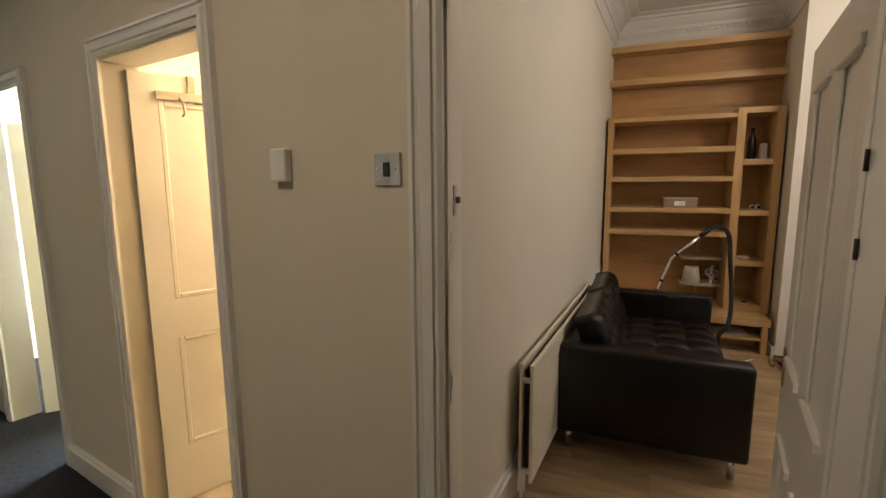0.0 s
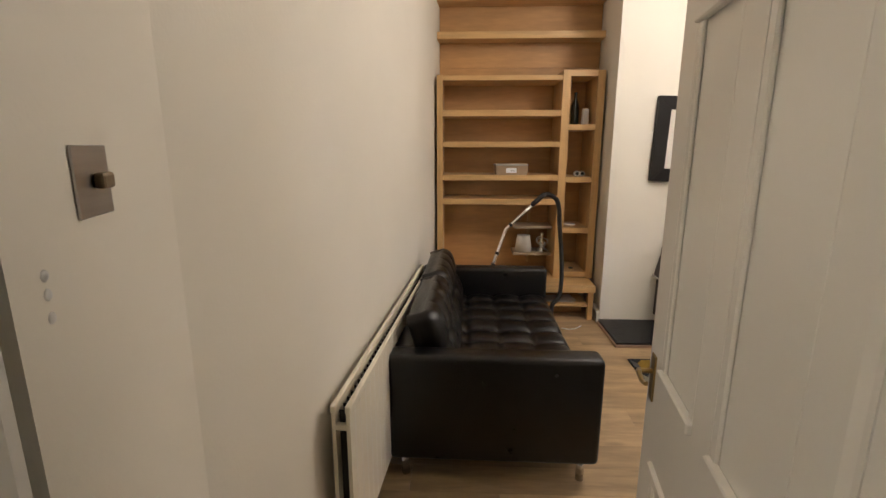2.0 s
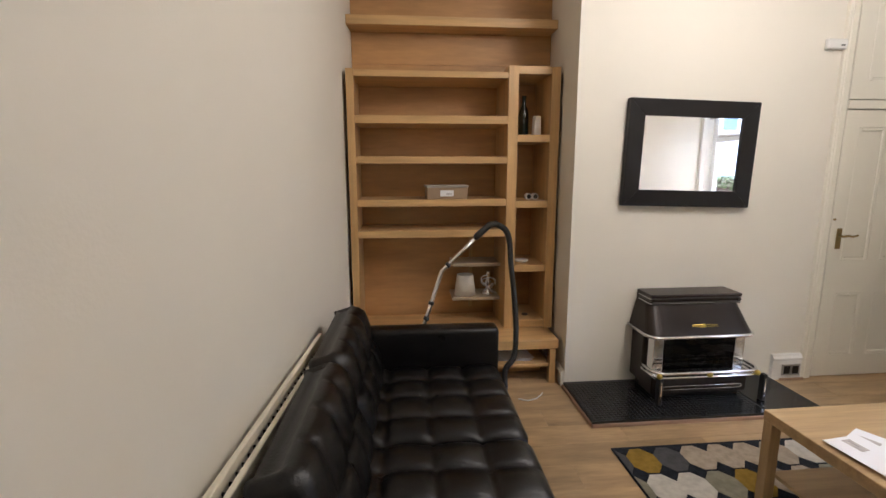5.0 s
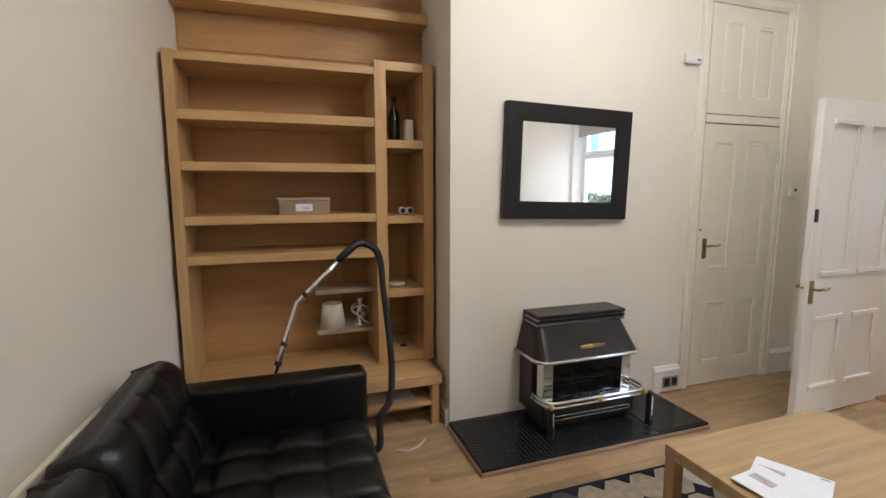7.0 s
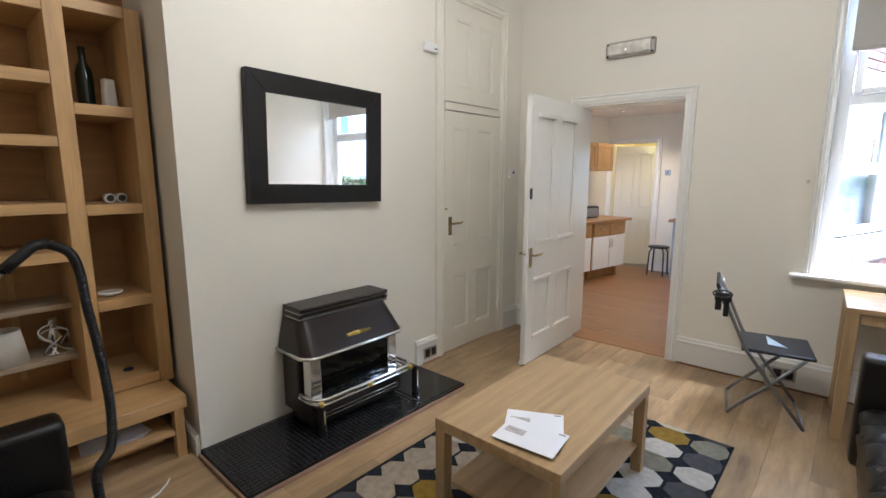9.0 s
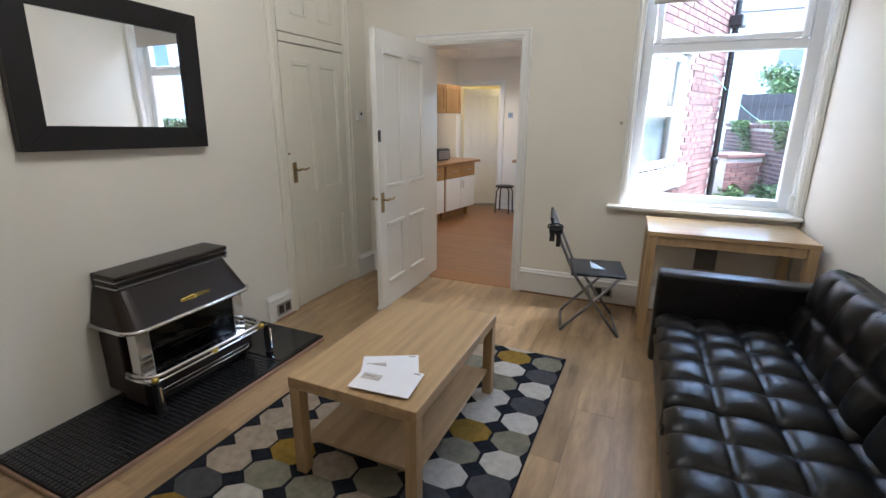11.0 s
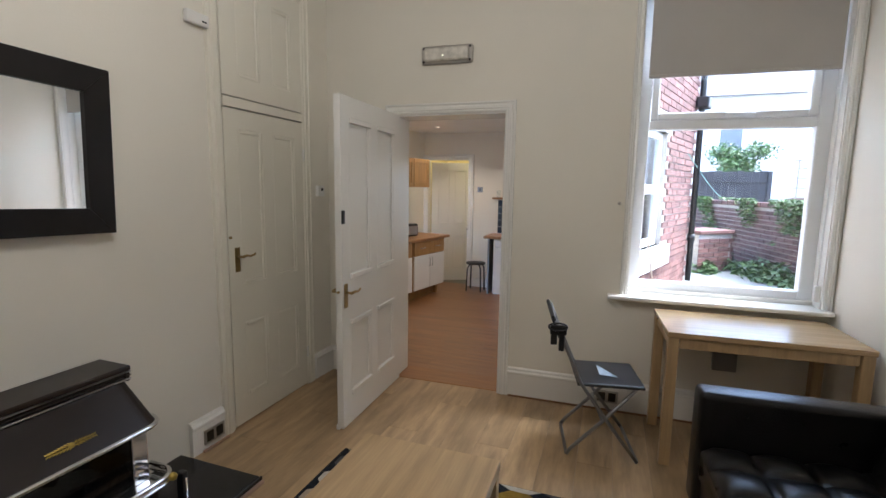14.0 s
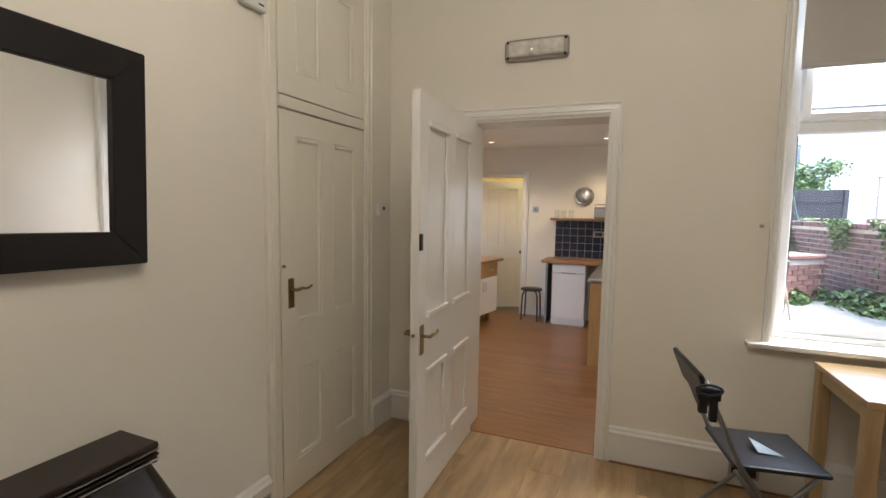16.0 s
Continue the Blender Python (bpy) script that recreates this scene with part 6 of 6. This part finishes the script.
def brickface(parent, places, base=None, singles=300, old=False):
    """Bricks set on a parent's face in the plane local y = 0; base turns the face."""
    base = base or Matrix()
    for x, z, half in places[:singles]:
        ob = new("brick", half_me if half else brick_me)
        ob.parent = parent
        ob.matrix_basis = base @ pose(x, -0.004 * random.random(), z)
        if old:
            ob.material_slots[0].link = "OBJECT"
            ob.material_slots[0].material = OLDBRICK
    rest = places[singles:]
    if rest:
        verts, faces = [], []
        for x, z, half in rest:
            w, y = (BL / 2 - 0.005 if half else BL), -0.004 * random.random()
            n = len(verts)
            verts += [(x, y, z), (x + w, y, z), (x + w, y, z + BH), (x, y, z + BH), (x, y + 0.03, z), (x + w, y + 0.03, z), (x + w, y + 0.03, z + BH), (x, y + 0.03, z + BH)]
            faces += [(n, n + 1, n + 2, n + 3), (n + 1, n + 5, n + 6, n + 2), (n + 4, n, n + 3, n + 7), (n + 3, n + 2, n + 6, n + 7), (n + 4, n + 5, n + 1, n)]
        me = bpy.data.meshes.new("brickwork")
        me.from_pydata(verts, [], faces)
        me.materials.append(OLDBRICKS if old else BRICK)
        ob = new("brickwork", me)
        ob.parent = parent
        ob.matrix_basis = base
        ob["kind"] = "stuff"


random.seed(11)
holes = [(wx0 - 0.07, wx1 + 0.15, wz0 - 0.23, wz0), (wx0, wx1, wz0, wz1), (wx0 - 0.11, wx1 + 0.11, wz1, wz1 + 0.21)]
places = courses(0.3, BLEN, 0.02, 4.6, holes)
places.sort(key=lambda p: abs(p[1] - 1.7))
BRICK_JOBS = [(by, places, None, 300)]

# garden wall of old brick, with ivy
GW0, GW1 = Vector((5.4, -0.18)), Vector((13.2, 1.42))
GD = GW1 - GW0
GW = pose(GW0.x, GW0.y, YZ, 0, 0, math.degrees(math.atan2(GD.y, GD.x)) + 180)
gw = thing("garden_wall", pose(GW1.x, GW1.y, YZ, 0, 0, math.degrees(math.atan2(GD.y, GD.x)) + 180), "old red brick garden wall overgrown with ivy", "garden wall")
GLEN = GD.length
part("core", one(0, GLEN, 0.01, 0.24, 0, 1.03), MORTAR, gw)
gp_places = courses(0.0, GLEN, 0.01, 1.02)
gp_places.sort(key=lambda p: abs(p[0] - 3.0))
BRICK_JOBS.append((gw, gp_places, None, 300, True))
bm = bmesh.new()
for k in range(int(GLEN / 0.23)):
    x = k * 0.23
    box(bm, x + 0.004, x + 0.222, -0.03, 0.27, 1.03, 1.10 + 0.012 * random.random(), 0.01)
part("coping", bm, OLDBRICKS, gw, "brick coping")

wl = thing("planter_wall", pose(9.39, 1.73, YZ, 0, 0, -48), "low red brick planter wall in the yard", "low wall")
part("core", one(0.0, 0.75, 0.012, 0.5, 0, 0.60), MORTAR, wl)
part("cap", one(-0.02, 0.77, -0.02, 0.52, 0.60, 0.66, 0.01), BRICK, wl, "brick cap")
BRICK_JOBS.append((wl, courses(0.0, 0.75, 0.01, 0.60), None, 300))
BRICK_JOBS.append((wl, courses(0.0, 0.48, 0.01, 0.60), pose(0.75, 0.01, 0, 0, 0, 90), 300))

fe = thing("garden_gate", pose(15.1, 0.70, YZ, 0, 0, -85), "dark weathered plank gate and fence panels", "fence")
for k in range(9):
    part("board", one(-0.2 + k * 0.17, -0.2 + k * 0.17 + 0.162, 0, 0.022, 0.05, 1.78 + 0.012 * (k % 3)), FENCE, fe)
for z in (0.4, 1.52):
    part("rail", one(-0.2, 1.32, -0.04, -0.002, z, z + 0.09), FENCE, fe)
for x in (-0.29, 1.335):
    part("post", one(x, x + 0.09, -0.05, 0.05, 0, 1.80, 0.005), FENCE, fe)

tr = thing("trellis", pose(15.6, -5.6, YZ - 0.12, 0, 0, 90), "pale wooden trellis above a far wall", "trellis")
for k in range(22):
    part("lath", one(k * 0.2, k * 0.2 + 0.03, 0, 0.02, 1.2, 2.25), TRELLIS, tr)
for z in (1.25, 1.5, 1.75, 2.0, 2.2):
    part("rail", one(0, 4.3, -0.02, -0.001, z, z + 0.03), TRELLIS, tr)
part("base_wall", one(0, 4.4, 0.03, 0.25, 0, 1.25), BRICK, tr)

fh = thing("far_house", pose(24, -9, YZ), "pale rendered house beyond the yards", "house")
part("wall", one(0, 6, 0, 16, 0, 5.2), mat("pale_render", (0.72, 0.70, 0.66), 0.9, var=0.03, scale=2), fh)
bm = bmesh.new()
v = [bm.verts.new(c) for c in ((-0.3, -0.3, 5.2), (6.3, -0.3, 5.2), (6.3, 16.3, 5.2), (-0.3, 16.3, 5.2), (3, -0.3, 7.4), (3, 16.3, 7.4))]
for f in ((0, 1, 4), (1, 2, 5, 4), (2, 3, 5), (3, 0, 4, 5), (3, 2, 1, 0)):
    bm.faces.new([v[k] for k in f])
part("roof", bm, mat("grey_slate", (0.16, 0.16, 0.18), 0.7, var=0.1, scale=8), fh)
for y in (3, 7, 11, 14):
    fw_ = part("window", one(-0.03, 0.02, y, y + 1.0, 2.6, 4.0), UPVC, fh)
    part("pane", one(-0.04, -0.032, y + 0.1, y + 0.9, 2.7, 3.9), mat("far_pane", (0.2, 0.22, 0.25), 0.1), fw_)

nh = thing("neighbour_house", pose(5.6, -10.4, YZ), "white rendered terraced house across the yards", "house")
part("wall", one(0, 8.4, 0, 5.4, 0, 5.0), mat("white_render", (0.76, 0.76, 0.74), 0.9, var=0.03, scale=2), nh)
bm = bmesh.new()
v = [bm.verts.new(c) for c in ((-0.3, -0.3, 5.0), (8.7, -0.3, 5.0), (8.7, 5.7, 5.0), (-0.3, 5.7, 5.0), (-0.3, 2.7, 7.0), (8.7, 2.7, 7.0))]
for f in ((0, 1, 5, 4), (2, 3, 4, 5), (1, 2, 5), (3, 0, 4), (3, 2, 1, 0)):
    bm.faces.new([v[k] for k in f])
part("roof", bm, mat("dark_slate", (0.15, 0.15, 0.17), 0.7, var=0.1, scale=8), nh)
for x in (1.0, 3.3, 5.6):
    wn_ = part("window", one(x, x + 1.3, 5.39, 5.43, 2.3, 3.6), UPVC, nh)
    for k in (0, 1):
        part("pane", one(x + 0.08 + k * 0.6, x + 0.62 + k * 0.6, 5.432, 5.438, 2.4, 3.5), mat("blue_pane", (0.16, 0.24, 0.32), 0.1), wn_)

line = bmesh.new()
a, b = Vector((7.4, 2.25, 1.95)), Vector((13.5, 0.6, 1.32))
tube(line, [a.lerp(b, k / 12) - Vector((0, 0, 0.07 * math.sin(math.pi * k / 12))) for k in range(13)], 0.006, 6)
solid("washing_line", line, mat("green_line", (0.25, 0.5, 0.42), 0.6), "thin green washing line across the yard", "line")


def leaves(n, where, size, seed):
    """Small pointed leaves, each a folded quad, at places given by where(random)."""
    rnd = random.Random(seed)
    verts, faces = [], []
    for _ in range(n):
        c = Vector(where(rnd))
        q = Euler((rnd.uniform(-1, 1), rnd.uniform(-1, 1), rnd.uniform(0, 6.3))).to_matrix()
        s = size * rnd.uniform(0.6, 1.3)
        k = len(verts)
        for p in ((0, -s, 0), (s * 0.6, 0, s * 0.15), (0, s, 0), (-s * 0.6, 0, s * 0.15)):
            verts.append(c + q @ Vector(p))
        faces += [(k, k + 1, k + 2), (k, k + 2, k + 3)]
    me = bpy.data.meshes.new("leaves")
    me.from_pydata(verts, [], faces)
    return me


def foliage(name, n, where, size, seed, material, label, category):
    me = leaves(n, where, size, seed)
    me.materials.append(material)
    return tagged(new(name, me), label, category, kind="stuff")


def along_wall(r):
    """Patches of creeper over the face of the wall, thickest low down, a little over its top."""
    nrm = Vector((-GD.y, GD.x)).normalized()
    while True:
        t, z = r.random(), 1.16 - r.random() ** 1.7 * 1.1
        if noise.noise(Vector((t * 13, z * 1.6, 4))) > 0.30 - 0.32 * z:
            break
    p = GW0 + GD * t
    o = r.uniform(0.02, 0.16)
    return (p.x + nrm.x * o, p.y + nrm.y * o, YZ + z)


foliage("ivy", 6000, along_wall, 0.030, 3, LEAF, "ivy and creeper growing over the garden wall", "ivy")


def clump(cx, cy, cz, rx, ry, rz):
    def where(r):
        while True:
            p = Vector((r.uniform(-1, 1), r.uniform(-1, 1), r.uniform(-1, 1)))
            if p.length < 1 and (p.length > 0.45 or r.random() < 0.3):
                k = 1 + 0.35 * noise.noise(p * 2.2 + Vector((cx, cy, cz)))
                return (cx + p.x * rx * k, cy + p.y * ry * k, max(YZ + 0.01, cz + p.z * rz * k))
    return where


weed = [(10.4, 1.35, 0.05, 0.7, 0.25), (9.4, 0.82, 0.02, 0.8, 0.22), (11.6, 1.25, 0.1, 0.6, 0.3), (8.6, 0.62, 0.0, 0.6, 0.2), (9.6, 1.62, 0.0, 0.4, 0.2), (12.4, 1.6, 0.2, 0.5, 0.4)]
for k, (cx, cy, cz, r, h) in enumerate(weed):
    foliage("weeds", 700, clump(cx, cy, YZ + cz, r, r * 0.5, h), 0.045, 20 + k, LEAF, "green weeds at the foot of the wall", "weeds")


def tree(m, label, seed, h=2.4, rad=1.3):
    t = thing("tree", m, label, "tree")
    bm = bmesh.new()
    tube(bm, [(0, 0, 0), (0.05, 0.02, h * 0.4), (0.0, 0.06, h * 0.8)], 0.11, 10, r2=0.06)
    rnd = random.Random(seed)
    tips = []
    for k in range(7):
        a, u = rnd.uniform(0, 6.3), rnd.uniform(0.5, 0.95)
        tip = Vector((math.cos(a) * rad * u, math.sin(a) * rad * u, h + rnd.uniform(-0.15, 0.35)))
        tube(bm, [(0, 0.04, h * 0.55), tip * 0.5 + Vector((0, 0, h * 0.28)), tip], 0.04, 6, r2=0.012)
        tips.append(tip)
    part("trunk", bm, mat("bark", (0.10, 0.075, 0.05), 0.9, var=0.2, scale=12, bump=0.4), t)

    def where(r):
        c = tips[int(r.random() * len(tips))]
        return c + Vector((r.gauss(0, 0.2), r.gauss(0, 0.2), r.gauss(0, 0.13)))
    me = leaves(3600, where, 0.055, seed)
    me.materials.append(LEAF2)
    ob = new("crown", me)
    ob.parent = t


tree(pose(17.6, -0.65, YZ), "small leafy garden tree behind the fence", 7, 2.1, 0.75)

# ---- pieces of the setting ----
random.seed(21)
PL, PW = 1.28, 0.192
plank_me = finish(one(0.0004, PL - 0.0004, 0.0004, PW - 0.0004, -0.012, 0.0, 0.0008))
plank_me.materials.append(LAMINATE)
short = {}


def plank(x0, x1, y):
    key = round(x1 - x0, 3)
    if abs(key - PL) < 0.002:
        me = plank_me
    else:
        if key not in short:
            short[key] = finish(one(0.0004, key - 0.0004, 0.0004, PW - 0.0004, -0.012, 0.0, 0.0008))
            short[key].materials.append(LAMINATE)
        me = short[key]
    ob = new("plank", me)
    ob.parent = FLOOR
    ob.matrix_basis = pose(x0, y, 0)


for r in range(24):
    y = 1.44 + r * PW
    x = -0.45 - (0.43 * r) % PL
    end = 4.62 if y > 1.7 else 3.6
    while x < end:
        a, b = max(x, -0.45), min(x + PL, end)
        if b - a > 0.05 and not (y > 5.9 and a > 1.6):
            plank(a, b, y)
        x += PL

for r in range(34):
    x0 = 4.74 + r * 0.118
    y = 3.5 - (r * 0.71) % 1.6
    while y < 6.7:
        a, b = max(y, 3.5), min(y + 1.6, 6.7)
        if b - a > 0.03:
            part("floorboard", one(x0 + 0.001, x0 + 0.117, a + 0.001, b - 0.001, KZ - 0.014, KZ), KFLOOR, KITCHEN)
        y += 1.6

tile_me = finish(one(0.002, 0.303, 0.002, 0.303, -0.006, 0.004, 0.002))
tile_me.materials.append(BATHTILE)
for i in range(5):
    for j in range(7):
        ob = new("tile", tile_me)
        ob.parent = BATH
        ob.matrix_basis = pose(-2.19 + i * 0.306, 1.54 + j * 0.306 - 0.0, -0.001)

splash = thing("tile_splashback", pose(8.592, 4.765, 0.797), "navy glazed wall tiles with pale grout", "tiles")
part("grout", one(0.0, 0.006, -1.20, 0.0, 0.0, 0.54), TILEGROUT, splash)
bt_me = finish(one(-0.006, 0.002, 0.004, 0.102, 0.004, 0.102, 0.002))
bt_me.materials.append(BLUETILE)
for i in range(11):
    for j in range(5):
        ob = new("tile", bt_me)
        ob.parent = splash
        ob.matrix_basis = pose(0, -0.106 * (i + 1), 0.004 + 0.106 * j)

for args in BRICK_JOBS:
    brickface(*args)
